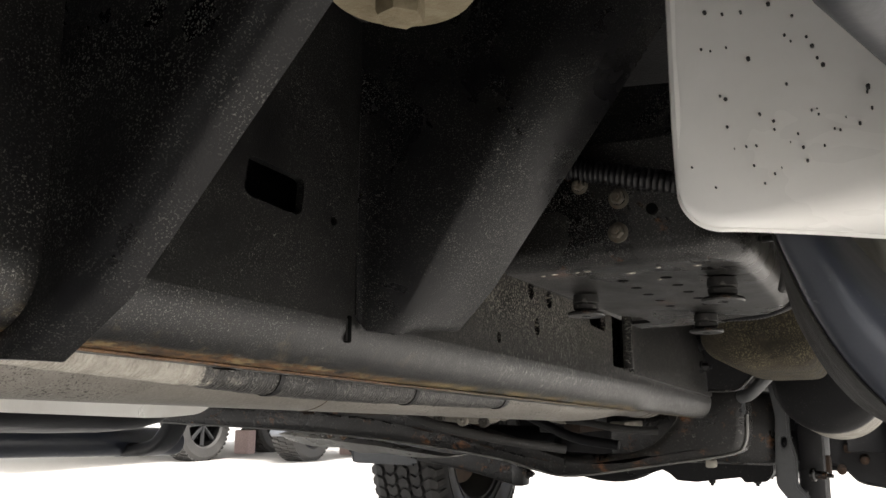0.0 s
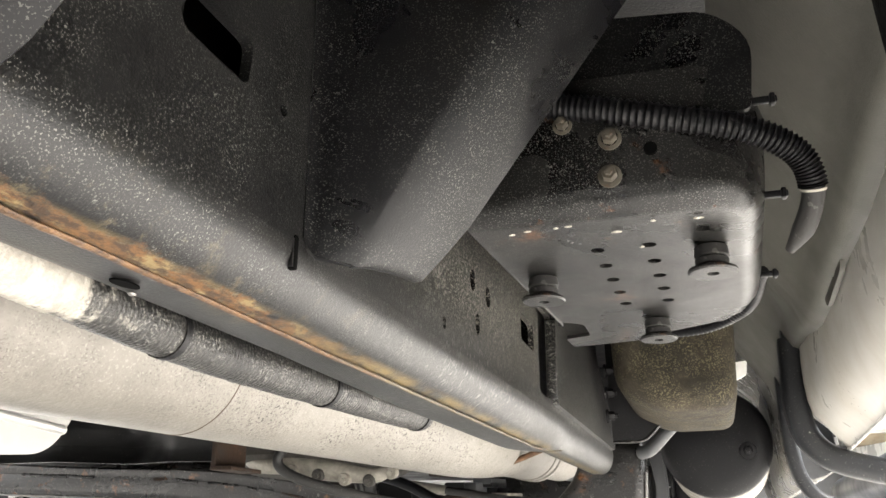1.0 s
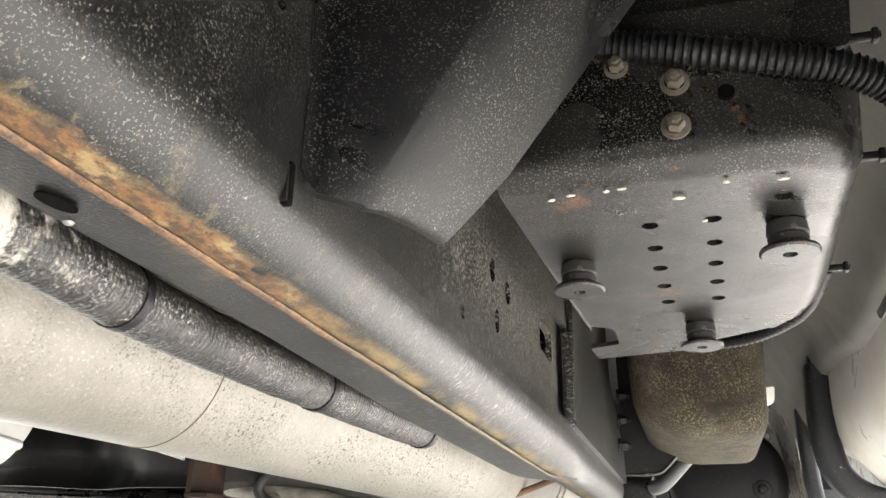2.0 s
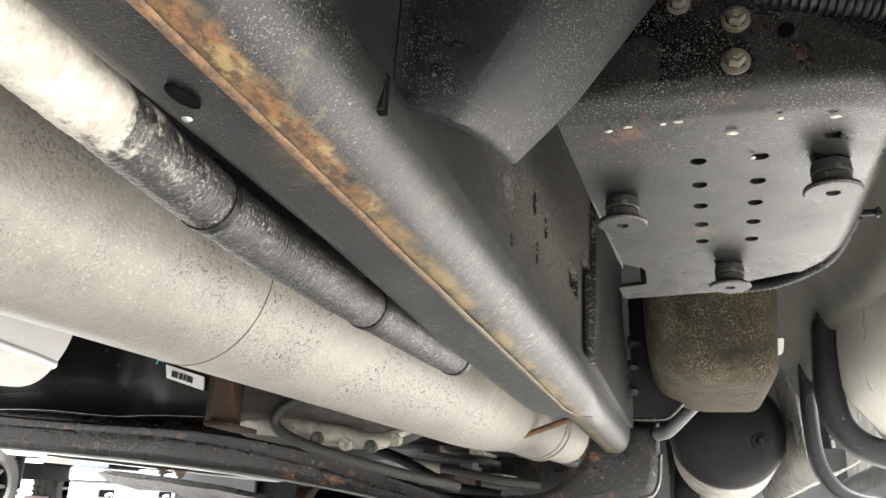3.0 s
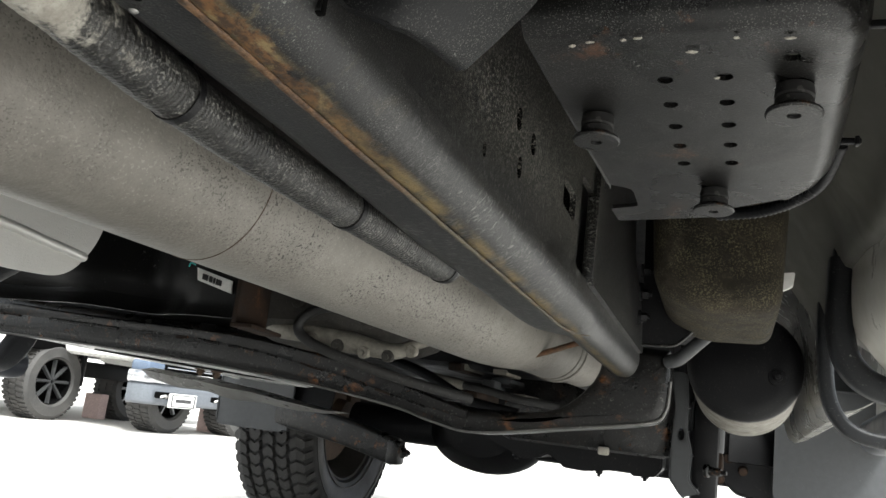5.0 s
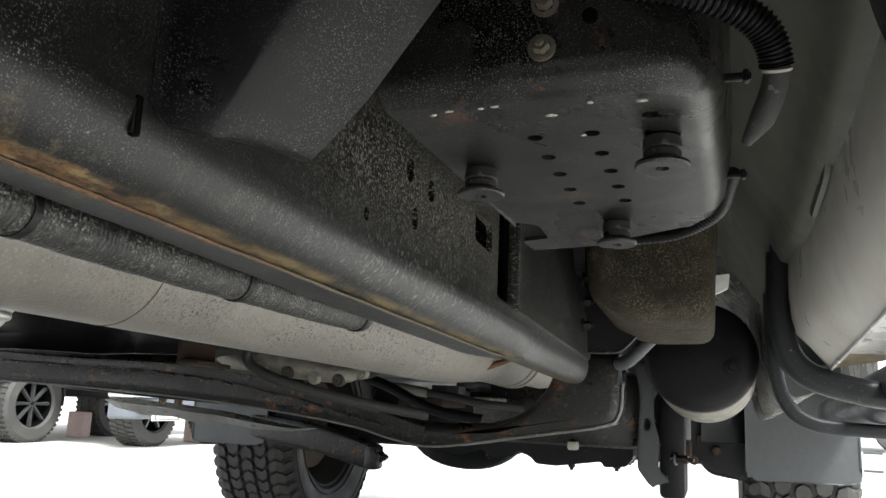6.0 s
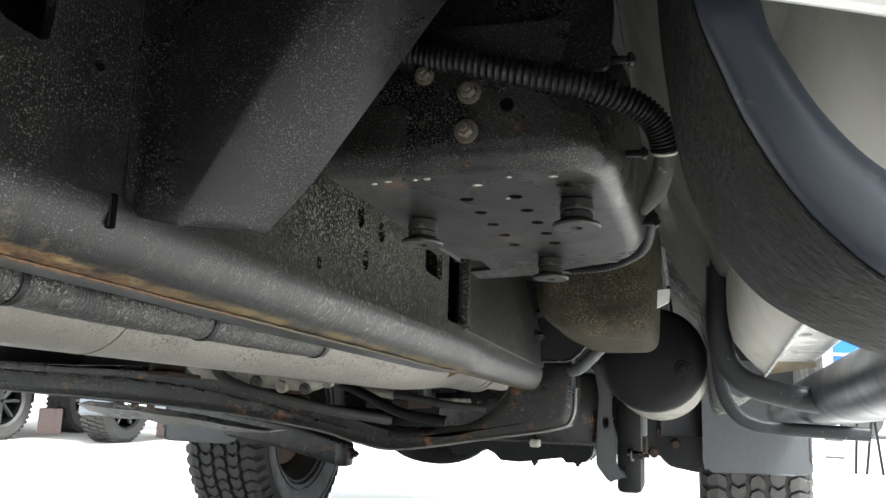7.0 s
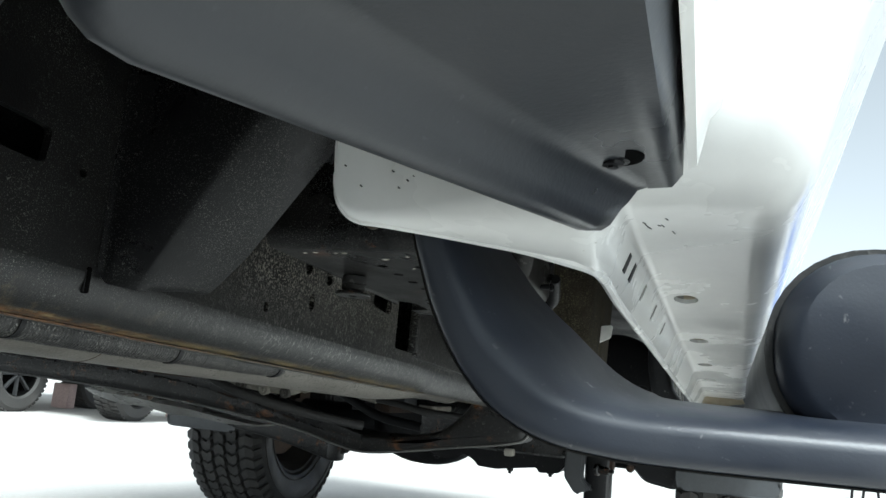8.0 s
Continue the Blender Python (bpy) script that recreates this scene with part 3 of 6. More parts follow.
def make_plate():
    pl = thing("mounting_plate", (0.6, 0.95, 0.666), "dusty black steel mounting plate with rows of holes and rubber bumpers", "mounting plate")
    z = 0.664
    bm = bmesh.new()
    holes = []
    for i in range(5):
        y = 0.904 + 0.030 * i
        holes += [disc_loop(0.5765 + 0.001 * i, y, 0.0042, 12), disc_loop(0.606 + 0.001 * i, y - 0.002, 0.0042, 12)]
    holes += [disc_loop(0.636, 0.883, 0.0042, 12)]
    # flat sheet and its rolled rear and outer edges, one folded sheet
    line = [(0.512, 0.858), (0.58, 0.858), (0.636, 0.858), (0.645, 0.860), (0.651, 0.865), (0.654, 0.873), (0.656, 0.95), (0.658, 1.02), (0.657, 1.05), (0.653, 1.072), (0.643, 1.092)]
    out = line + round_poly([(0.616, 1.134, 0.02), (0.523, 1.156, 0.004), (0.5205, 1.124, 0.004), (0.5425, 1.116, 0.004), (0.5425, 1.076, 0.008), (0.5195, 1.064, 0.01)], 0.004)
    edges = []
    for loop in [out] + holes:
        vs = [bm.verts.new((x, y, z + 0.0015)) for x, y in loop]
        edges += [bm.edges.new((vs[i], vs[(i + 1) % len(vs)])) for i in range(len(vs))]
        if loop is out:
            rim = vs[:len(line)]
    bmesh.ops.triangle_fill(bm, edges=edges, use_beauty=True, use_dissolve=False)
    outw = [Vector((0, -1)), Vector((0, -1)), Vector((0.05, -1)), Vector((0.4, -0.9)), Vector((0.75, -0.65)), Vector((1, -0.15)), Vector((1, 0)), Vector((1, 0)), Vector((1, 0.1)), Vector((1, 0.35)), Vector((0.9, 0.6))]
    high = [0.075, 0.075, 0.074, 0.072, 0.066, 0.055, 0.05, 0.045, 0.04, 0.033, 0.024]
    cols = []
    for (x, y), n, hgt, v0 in zip(line, outw, high, rim):
        n.normalize()
        r = 0.0145
        pts = [(r * math.sin(radians(g)), r - r * math.cos(radians(g))) for g in range(9, 91, 9)] + [(r + 0.0015, hgt * 0.6), (r + 0.003, hgt)]
        cols.append([v0] + [bm.verts.new((x + n.x * o, y + n.y * o, z + 0.0015 + h)) for o, h in pts])
    for p, q in zip(cols, cols[1:]):
        for i in range(len(p) - 1):
            bm.faces.new((p[i], q[i], q[i + 1], p[i + 1]))
    bmesh.ops.recalc_face_normals(bm, faces=bm.faces)
    bmesh.ops.solidify(bm, geom=bm.faces[:], thickness=-0.003 if max(bm.faces, key=lambda q: q.calc_area()).normal.z > 0 else 0.003)
    part("plate", bm, PLATE, pl, angle=55)
    bm = bmesh.new()
    slab(bm, round_poly([(0.50, 0.712), (0.664, 0.712), (0.668, 0.752, 0.016), (0.648, 0.772, 0.02), (0.50, 0.785)], 0.004), [], (0, 0.8465, 0), (1, 0, 0), (0, 0, 1), 0.004)
    part("back_panel", bm, BRACKET, pl)
    for x, zz, big in ((0.593, 0.7045, 1), (0.592, 0.6835, 1), (0.5685, 0.7155, 0.85)):
        bm = bmesh.new()
        hexbolt(bm, (x, 0.8425, zz), (0, -1, 0), 0.0042 * big, 0.0055)
        part("bolt", bm, BOLT, pl, "dusty zinc flange bolt")
    # Dark disc, no opening: the shade of a blind hole
    bm = bmesh.new()
    revolve(bm, [(0, 0), (0.0035, 0), (0.0035, 0.002), (0, 0.002)], (0.6134, 0.8415, 0.6957), (0, -1, 0), 12)
    part("blind_hole_shade", bm, DARK, pl)
    for x, y in ((0.5355, 0.948), (0.599, 1.073), (0.6395, 0.913)):
        bm = bmesh.new()
        revolve(bm, [(0, 0), (0.0135, 0), (0.014, -0.0015), (0.013, -0.0025), (0.0035, -0.0025), (0.003, -0.0008), (0, -0.0008)], (x, y, z - 0.0125), (0, 0, 1), 28)
        dsc = part("bumper_disc", bm, PLATE, pl)
        bm = bmesh.new()
        revolve(bm, [(0, 0.0135), (0.0092, 0.0135), (0.0096, 0.0105), (0.0098, 0.008), (0.0086, 0.0072), (0.0095, 0.006), (0.0092, 0.003), (0.0075, 0.002), (0.007, 0), (0, 0)], (x, y, z - 0.013), (0, 0, 1), 22)
        part("bumper_stem", bm, RUBBER, dsc, "black rubber stem")
    # dried white drops along the rear bend
    rnd = random.Random(21)
    for k, (x, y) in enumerate([(0.560, 0.858), (0.567, 0.857), (0.611, 0.860), (0.591, 0.872), (0.544, 0.859), (0.535, 0.862), (0.634, 0.862), (0.602, 0.900)]):
        bm = bmesh.new()
        a, b = rnd.uniform(0.0013, 0.0028), rnd.uniform(0.0007, 0.0012)
        n = 12
        lobes = [1 + 0.25 * rnd.uniform(-1, 1) for i in range(n)]
        rims = [[(x + a * q * g * math.cos(2 * math.pi * i / n), y + b * q * g * math.sin(2 * math.pi * i / n), z - h) for i, g in enumerate(lobes)] for q, h in ((1.0, -0.0002), (0.9, 0.0003), (0.4, 0.0005))]
        ring_loft(bm, rims)
        part("dried_drop", bm, MUD, pl, "dried white drop")
    # thin drain hose behind the front edge
    bm = bmesh.new()
    tube(bm, [(0.60, 1.158, 0.674), (0.632, 1.142, 0.673), (0.655, 1.118, 0.675), (0.669, 1.09, 0.679), (0.676, 1.05, 0.69)], 0.0048, 12, 16, lambda u: 1.0 + (0.10 if int(u * 64) % 2 else -0.06))
    part("drain_hose", bm, BLACK, pl)


make_plate()


# ---- exhaust ----
MU = Vector((0.193, 0.8, 0.646))
MD = Vector((0.14, 1.0, 0.006)).normalized()


def mu(s, dx=0.0, dz=0.0):
    return MU + MD * s + Vector((dx, 0, dz))


def make_exhaust():
    ex = thing("exhaust_muffler", mu(0.3, 0, -0.07), "large dusty stainless steel exhaust muffler hung beside the frame", "muffler")
    bm = bmesh.new()
    R = 0.068
    prof = [(R, -1.2), (R, 0.0), (R, 0.55), (R, 0.74), (R * 0.985, 0.79), (R * 0.94, 0.84), (R * 0.86, 0.90), (R * 0.82, 0.93), (R * 0.81, 1.03)]
    revolve(bm, prof, MU, MD, 64)
    part("shell", bm, MUFFLER, ex)
    bm = bmesh.new()
    side = MD.cross(Vector((0, 0, 1))).normalized()
    rise = side.cross(MD)
    arc = [MU + MD * 0.2145 + (side * math.cos(radians(a)) + rise * math.sin(radians(a))) * R for a in range(-112, 41, 4)]
    sweep(bm, arc, circle(0.0007, 6), up=MD, size=lambda s: 0.75 + 0.5 * noise.noise((s * 30, 1, 0)))
    part("seam", bm, SOOT, ex, "fine dark shell seam")
    bm = bmesh.new()
    revolve(bm, [(R * 0.80, 1.03), (R * 0.80, 1.05), (R * 0.76, 1.06), (R * 0.70, 1.09), (R * 0.70, 1.2)], MU, MD, 40)
    part("outlet_pipe", bm, MUFFLER, ex)
    for s0 in (1.025, 1.05):
        bm = bmesh.new()
        revolve(bm, [(R * 0.80, s0), (R * 0.835, s0 + 0.002), (R * 0.835, s0 + 0.014), (R * 0.80, s0 + 0.016)], MU, MD, 40)
        part("clamp", bm, MUFFLER, ex, "dusty steel band clamp")
    bm = bmesh.new()
    tube(bm, [(0.326, 1.625, 0.5685), (0.334, 1.63, 0.5655), (0.342, 1.634, 0.567), (0.372, 1.638, 0.578), (0.407, 1.64, 0.592), (0.44, 1.66, 0.608)], 0.0042, 10)
    slab(bm, round_poly([(0.306, 0.580), (0.320, 0.583), (0.338, 0.572), (0.340, 0.563), (0.326, 0.562), (0.308, 0.571)], 0.003), [], (0, 1.628, 0), (1, 0, 0), (0, 0, 1), 0.006)
    part("hanger", bm, RUSTY, ex, "rust brown steel hanger rod", raked=False)


make_exhaust()


def make_loom():
    lo = thing("wiring_loom", (0.41, 0.8, 0.59), "taped black wiring loom caked with pale dust", "wiring loom")
    pts = [(0.395, 0.2, 0.606), (0.398, 0.50, 0.60), (0.396, 0.64, 0.597), (0.391, 0.77, 0.594), (0.394, 0.86, 0.594), (0.398, 0.93, 0.595), (0.405, 1.02, 0.596), (0.4095, 1.07, 0.5975)]
    p = smooth_path(pts, 12)
    bm = bmesh.new()
    fine = smooth_path(p, 6)
    sweep(bm, fine, circle(0.0110, 20), size=lambda s: (1.12 if s < 0.62 else 1.10) + 0.03 * ((s * 190) % 1.0) + 0.04 * noise.noise((s * 60, 8, 0)))
    part("sleeve", bm, LOOM, lo, "black taped sleeve with dried mud")
    tie = [next(i for i, q in enumerate(p) if q.y > yy) for yy in (0.753, 0.915)] + [len(p) - 3]
    for i in tie:
        bm = bmesh.new()
        d = (p[i + 1] - p[i - 1]).normalized()
        revolve(bm, [(0.0112, -0.0022), (0.0132, -0.0022), (0.0132, 0.0022), (0.0112, 0.0022)], p[i], d, 20)
        box(bm, p[i] + Vector((-0.003, -0.003, 0.009)), p[i] + Vector((0.003, 0.003, 0.016)))
        part("cable_tie", bm, BLACK, lo)


make_loom()


def make_hose():
    ho = thing("corrugated_hose", (0.6, 0.82, 0.7), "black corrugated plastic wiring hose along the bracket", "hose")
    pts = [(0.53, 0.83, 0.738), (0.560, 0.838, 0.727), (0.592, 0.838, 0.719), (0.628, 0.838, 0.709), (0.660, 0.842, 0.701), (0.683, 0.852, 0.690), (0.690, 0.862, 0.675), (0.686, 0.872, 0.660), (0.678, 0.885, 0.650)]
    p = smooth_path(pts, 30)
    bm = bmesh.new()
    sweep(bm, p[:180], circle(0.0068, 16), size=lambda s: 1.0 + (0.09 if int(s * 180) % 3 == 0 else -0.07))
    part("ribbed_sleeve", bm, BLACK, ho)
    bm = bmesh.new()
    sweep(bm, p[176:], circle(0.0056, 14), size=lambda s: 1.0 if s < 0.65 else 1.0 - 1.6 * (s - 0.65))
    part("taped_end", bm, RUBBER, ho, "dark grey taped hose end")
    bm = bmesh.new()
    revolve(bm, [(0.0054, -0.0006), (0.0064, -0.0006), (0.0064, 0.0006), (0.0054, 0.0006)], p[182], (p[183] - p[181]).normalized(), 18)
    part("tape_edge", bm, MUD, ho, "pale tape edge")
    for x, y, z in ((0.668, 0.884, 0.680), (0.670, 1.010, 0.674), (0.664, 0.846, 0.716)):
        bm = bmesh.new()
        box(bm, (x, y, z), (x + 0.013, y + 0.003, z + 0.004), 0.001)
        box(bm, (x + 0.009, y - 0.001, z - 0.001), (x + 0.012, y + 0.004, z + 0.005), 0.001)
        part("clip", bm, BLACK, ho)


make_hose()


# ---- crossmember ----
EDGE = surface("lit_edge", (0.10, 0.10, 0.097), (0.22, 0.215, 0.20), 0.45, 0.3, 20, 0.8, 300, 0.62, 0.4, 0.2, 0.64, 0.3)
RUSTB = surface("rusted_bracket", (0.016, 0.013, 0.011), (0.045, 0.025, 0.015), 0.8, 0.0, 20, 0.8, 300, 0.62, 0.3, 0.4, 0.60, 0.5, gloss=0.2)


def make_cross():
    cr = thing("transmission_crossmember", (0, 1.8, 0.55), "black bent steel crossmember with rust patches", "crossmember")
    top = [(-0.95, 0.649), (-0.4, 0.627), (-0.187, 0.619), (-0.05, 0.595), (0.08, 0.568), (0.2, 0.537), (0.3, 0.533), (0.375, 0.545), (0.425, 0.59), (0.45, 0.645), (0.533, 0.645)]
    low = [(0.535, 0.60), (0.53, 0.556), (0.505, 0.538), (0.4, 0.519), (0.253, 0.495), (0.18, 0.503), (0.103, 0.520), (-0.083, 0.541), (-0.383, 0.559), (-0.95, 0.574)]
    out = []
    for run in (top, low):
        out += [(p.x, p.z) for p in smooth_path([(x, 0, z) for x, z in run], 4)]
    bm = bmesh.new()
    vs = [bm.verts.new((x, 1.71, z)) for x, z in out]
    f = bm.faces.new(vs)
    ex = bmesh.ops.extrude_face_region(bm, geom=[f])
    bmesh.ops.translate(bm, verts=[v for v in ex["geom"] if isinstance(v, bmesh.types.BMVert)], vec=(0, 0.085, 0))
    rim = [e for e in bm.edges if e.calc_face_angle(0) > 1.2 and abs(e.verts[0].co.y - e.verts[1].co.y) < 1e-4]
    bmesh.ops.bevel(bm, geom=rim, offset=0.016, segments=5, affect="EDGES", profile=0.5)
    part("beam", bm, CROSS, cr, angle=50)
    # Pale edge colour paints the highlight that ground light gives the lower edge
    bm = bmesh.new()
    line = smooth_path([(x, 1.722, z + 0.0005) for x, z in low], 6)
    sweep(bm, line, rounded(0.004, 0.010, 0.0018, 3), up=(0, 1, 0))
    part("flange", bm, EDGE, cr, "lower edge coloured pale like its highlight")
    # lapped upper sheet with its broken weld line
    edge = [(-0.95, 0.612), (-0.5, 0.600), (-0.2, 0.588), (0.0, 0.560), (0.12, 0.534), (0.24, 0.512)]
    bm = bmesh.new()
    rings = []
    for p, q in zip(smooth_path([(x, 0, z) for x, z in top[:6]], 4), smooth_path([(x, 0, z) for x, z in edge], 4)):
        hi, lo = p.z - 0.010, q.z
        rings.append([(q.x, 1.7105, hi), (q.x, 1.7065, hi - 0.004), (q.x, 1.7065, lo + 0.003), (q.x, 1.7085, lo), (q.x, 1.7115, lo), (q.x, 1.7115, hi)])
    ring_loft(bm, rings)
    part("lap_sheet", bm, CROSS, cr)
    rnd = random.Random(9)
    line = smooth_path([(x, 1.709, z) for x, z in edge], 12)
    for k in range(16):
        i = 2 + int(k * (len(line) - 9) / 16) + rnd.randint(0, 1)
        n = rnd.randint(2, 4)
        bm = bmesh.new()
        sweep(bm, [q + Vector((0, 0, rnd.uniform(-0.0015, 0.0015))) for q in line[i:i + n]], circle(rnd.uniform(0.002, 0.0035), 7))
        part("weld_bead", bm, RUSTB if k % 4 == 1 else CROSS, cr)


make_cross()


# ---- drivetrain ----
def make_pan():
    tr = thing("transmission", (-0.1, 1.0, 0.6), "transmission with a bright ribbed heat shield and a dark oil pan", "transmission")
    bm = bmesh.new()
    rings = []
    for z, g in ((0.70, 0.0), (0.60, 0.0), (0.582, 0.004), (0.566, 0.018), (0.557, 0.04), (0.552, 0.075), (0.550, 0.12)):
        rings.append([(x, y, z) for x, y in round_poly([(-0.42 + g, 0.45), (-0.016 - g, 0.45), (-0.016 - g, 1.13 - g * 0.8), (-0.42 + g, 1.13 - g * 0.8)], 0.08, 6)])
    ring_loft(bm, rings)
    part("oil_pan", bm, BLACK, tr, "dark grey oil pan")
    bm = bmesh.new()
    ol = round_poly([(0.45, 0.80), (1.185, 0.80), (1.172, 0.70, 0.03), (1.163, 0.625, 0.035), (1.128, 0.578, 0.035), (1.05, 0.570, 0.03), (0.45, 0.572)], 0.004, 10)
    slab(bm, ol, [], (-0.014, 0, 0), (0, 1, 0), (0, 0, 1), 0.004)
    hs = part("heat_shield", bm, PANM, tr, "bright pressed steel heat shield")
    bm = bmesh.new()
    sweep(bm, smooth_path([(-0.0100, 0.45, 0.607), (-0.0100, 0.95, 0.611), (-0.0100, 1.10, 0.606), (-0.0100, 1.137, 0.604), (-0.0110, 1.145, 0.604)], 5), circle(0.0055, 12, 0.9))
    part("bead", bm, PANM, hs)
    for y0, z0 in ((0.985, 0.668), (1.02, 0.662)):
        bm = bmesh.new()
        sweep(bm, smooth_path([(-0.0105, y0, z0 + 0.06), (-0.0095, y0 + 0.004, z0 + 0.02), (-0.0105, y0 + 0.012, z0)], 5), circle(0.004, 10, 0.8), up=(0, 1, 0))
        part("bead", bm, PANM, hs)
    bm = bmesh.new()
    box(bm, (-0.42, 0.5, 0.70), (-0.02, 1.42, 0.86), 0.03)
    part("case", bm, BLACK, tr)
    # cast housing further forward
    bm = bmesh.new()
    rings = []
    for y, x0, x1, z0 in ((1.54, -0.08, 0.10, 0.615), (1.57, -0.11, 0.14, 0.600), (1.62, -0.10, 0.19, 0.590), (1.66, -0.06, 0.20, 0.585), (1.70, -0.02, 0.21, 0.60)):
        rings.append([(x, y, z) for x, z in round_poly([(x0, 0.84), (x0, z0 + 0.02), (x0 + 0.04, z0), (x1 - 0.03, z0 + 0.004), (x1, z0 + 0.03), (x1, 0.84)], 0.012, 3)])
    ring_loft(bm, rings)
    hs = part("housing", bm, CAST, tr, "dark cast housing")
    bm = bmesh.new()
    lip = [(-0.055, 1.57, 0.622), (-0.02, 1.565, 0.606), (0.03, 1.56, 0.602), (0.10, 1.565, 0.594), (0.165, 1.57, 0.588), (0.195, 1.58, 0.604), (0.215, 1.61, 0.62)]
    sweep(bm, smooth_path(lip, 6), circle(0.012, 14, 1.25), size=lambda u: 0.55 + 0.12 * noise.noise((u * 9, 2, 0)) + 0.5 * math.sin(math.pi * min(1, u * 1.2 + 0.05)) if u < 0.8 else 0.6)
    fl = part("casting_lip", bm, ALU, hs, "pale cast aluminium lip")
    for k, (x, y, z) in enumerate(((0.045, 1.525, 0.592), (0.085, 1.528, 0.586), (0.125, 1.533, 0.580), (0.16, 1.54, 0.579), (0.19, 1.55, 0.590), (0.20, 1.56, 0.612))):
        bm = bmesh.new()
        revolve(bm, [(0, 0), (0.008, 0), (0.009, 0.002), (0.009, 0.012), (0, 0.012)], (x, y + 0.018, z), (0, 1, 0.2), 14)
        revolve(bm, [(0, -0.005), (0.0045, -0.005), (0.0045, 0.001), (0, 0.001)], (x, y + 0.018, z), (0, 1, 0.2), 6)
        part("boss", bm, ALU if k % 2 == 0 else CAST, hs)
    for x, z in ((0.02, 0.645), (0.075, 0.650), (0.13, 0.628)):
        bm = bmesh.new()
        revolve(bm, [(0.006, 0), (0.011, 0), (0.013, 0.004), (0.013, 0.02), (0.006, 0.02)], (x, 1.535, z), (0, 1, 0), 16)
        part("bolt_boss", bm, CAST, hs)


make_pan()


def make_shield():
    sh = thing("splash_shield", (-0.3, 1.5, 0.58), "black plastic splash shield with barcode labels", "shield")
    bm = bmesh.new()
    front = lambda x, z: 1.4625 + 0.030 * math.exp(-((x + 0.20) / 0.05) ** 2) - 0.022 * math.exp(-(((x + 0.30) / 0.07) ** 2 + ((z - 0.63) / 0.06) ** 2)) + 0.02 * math.exp(-((z - 0.62) / 0.014) ** 2) * (1 if x < -0.12 else 0.3)
    xs = [-0.75 + 0.0145 * i for i in range(51)]
    zs = [0.600 + 0.0125 * i for i in range(24)]
    rings = [[(x, front(x, z), z) for z in zs] + [(x, front(x, z) + 0.004, z) for z in zs[::-1]] for x in xs]
    ring_loft(bm, rings)
    part("panel", bm, SHIELD, sh)
    # Added dark sheet, no known part; hides the bright gap above the beam
    bm = bmesh.new()
    box(bm, (-0.95, 1.800, 0.585), (-0.02, 1.815, 0.88), 0.004)
    part("rear_wall", bm, SHIELD, sh)
    bm = bmesh.new()
    box(bm, (-0.030, 1.45, 0.590), (-0.022, 1.53, 0.74), 0.002)
    box(bm, (-0.030, 1.448, 0.587), (0.005, 1.53, 0.593), 0.002)
    part("rusty_bracket", bm, RUSTB, sh, "rust brown bracket")
    for x0, x1, za, zb, h in ((-0.103, -0.041, 0.697, 0.680, 0.019), (-0.106, -0.045, 0.667, 0.651, 0.018)):
        bm = bmesh.new()
        ring_loft(bm, [[(x0, y, za), (x1, y, zb), (x1 + 0.002, y, zb - h), (x0 + 0.004, y, za - h)] for y in (1.459, 1.4615)])
        lb = part("label", bm, LABEL, sh, "white paper label")
        for i in range(9):
            u = 0.18 + 0.065 * i + (0.015 if i % 3 == 0 else 0)
            x = x0 + (x1 - x0) * u
            z = za + (zb - za) * u
            bm = bmesh.new()
            box(bm, (x, 1.4575, z - h * 0.75), (x + 0.0022 + 0.001 * (i % 2), 1.4588, z - h * 0.3))
            part("bar", bm, INK, lb)
    for x, z in ((-0.117, 0.700), (-0.118, 0.668)):
        bm = bmesh.new()
        tube(bm, [(x - 0.004, 1.461, z), (x, 1.459, z + 0.005), (x + 0.007, 1.461, z + 0.003)], 0.0012, 6)
        part("paint_mark", bm, TEAL, sh, "teal paint mark")
    bm = bmesh.new()
    tube(bm, [(-0.30, 1.44, 0.75), (-0.25, 1.44, 0.737), (-0.19, 1.44, 0.735), (-0.15, 1.44, 0.745)], 0.003, 8)
    part("teal_hose", bm, TEAL, sh, "thin teal hose")


make_shield()


def make_canister():
    ca = thing("vapour_canister", (0.59, 1.45, 0.63), "brown dirt-caked plastic canister under the cab", "canister")
    bm = bmesh.new()
    rings = []
    for y, g in ((1.380, 0.026), (1.381, 0.020), (1.384, 0.013), (1.390, 0.007), (1.398, 0.0025), (1.410, 0.0), (1.60, 0.0), (1.61, 0.01)):
        rings.append([(x, y, z) for x, z in round_poly([(0.522 + g, 0.80), (0.668 - g, 0.80), (0.662 - g, 0.645 + g, 0.020), (0.580, 0.643 + g, 0.02), (0.531 + g, 0.664 + g, 0.030)], 0.02, 6)])
    ring_loft(bm, rings)
    part("shell", bm, CANI, ca)
    # pale tab on its side
    bm = bmesh.new()
    slab(bm, round_poly([(0.660, 0.688), (0.678, 0.697), (0.680, 0.714), (0.664, 0.712)], 0.003), [], (0, 1.50, 0), (1, 0, 0), (0, 0, 1), 0.006)
    part("side_tab", bm, LABEL, ca, "pale plastic side tab")


make_canister()


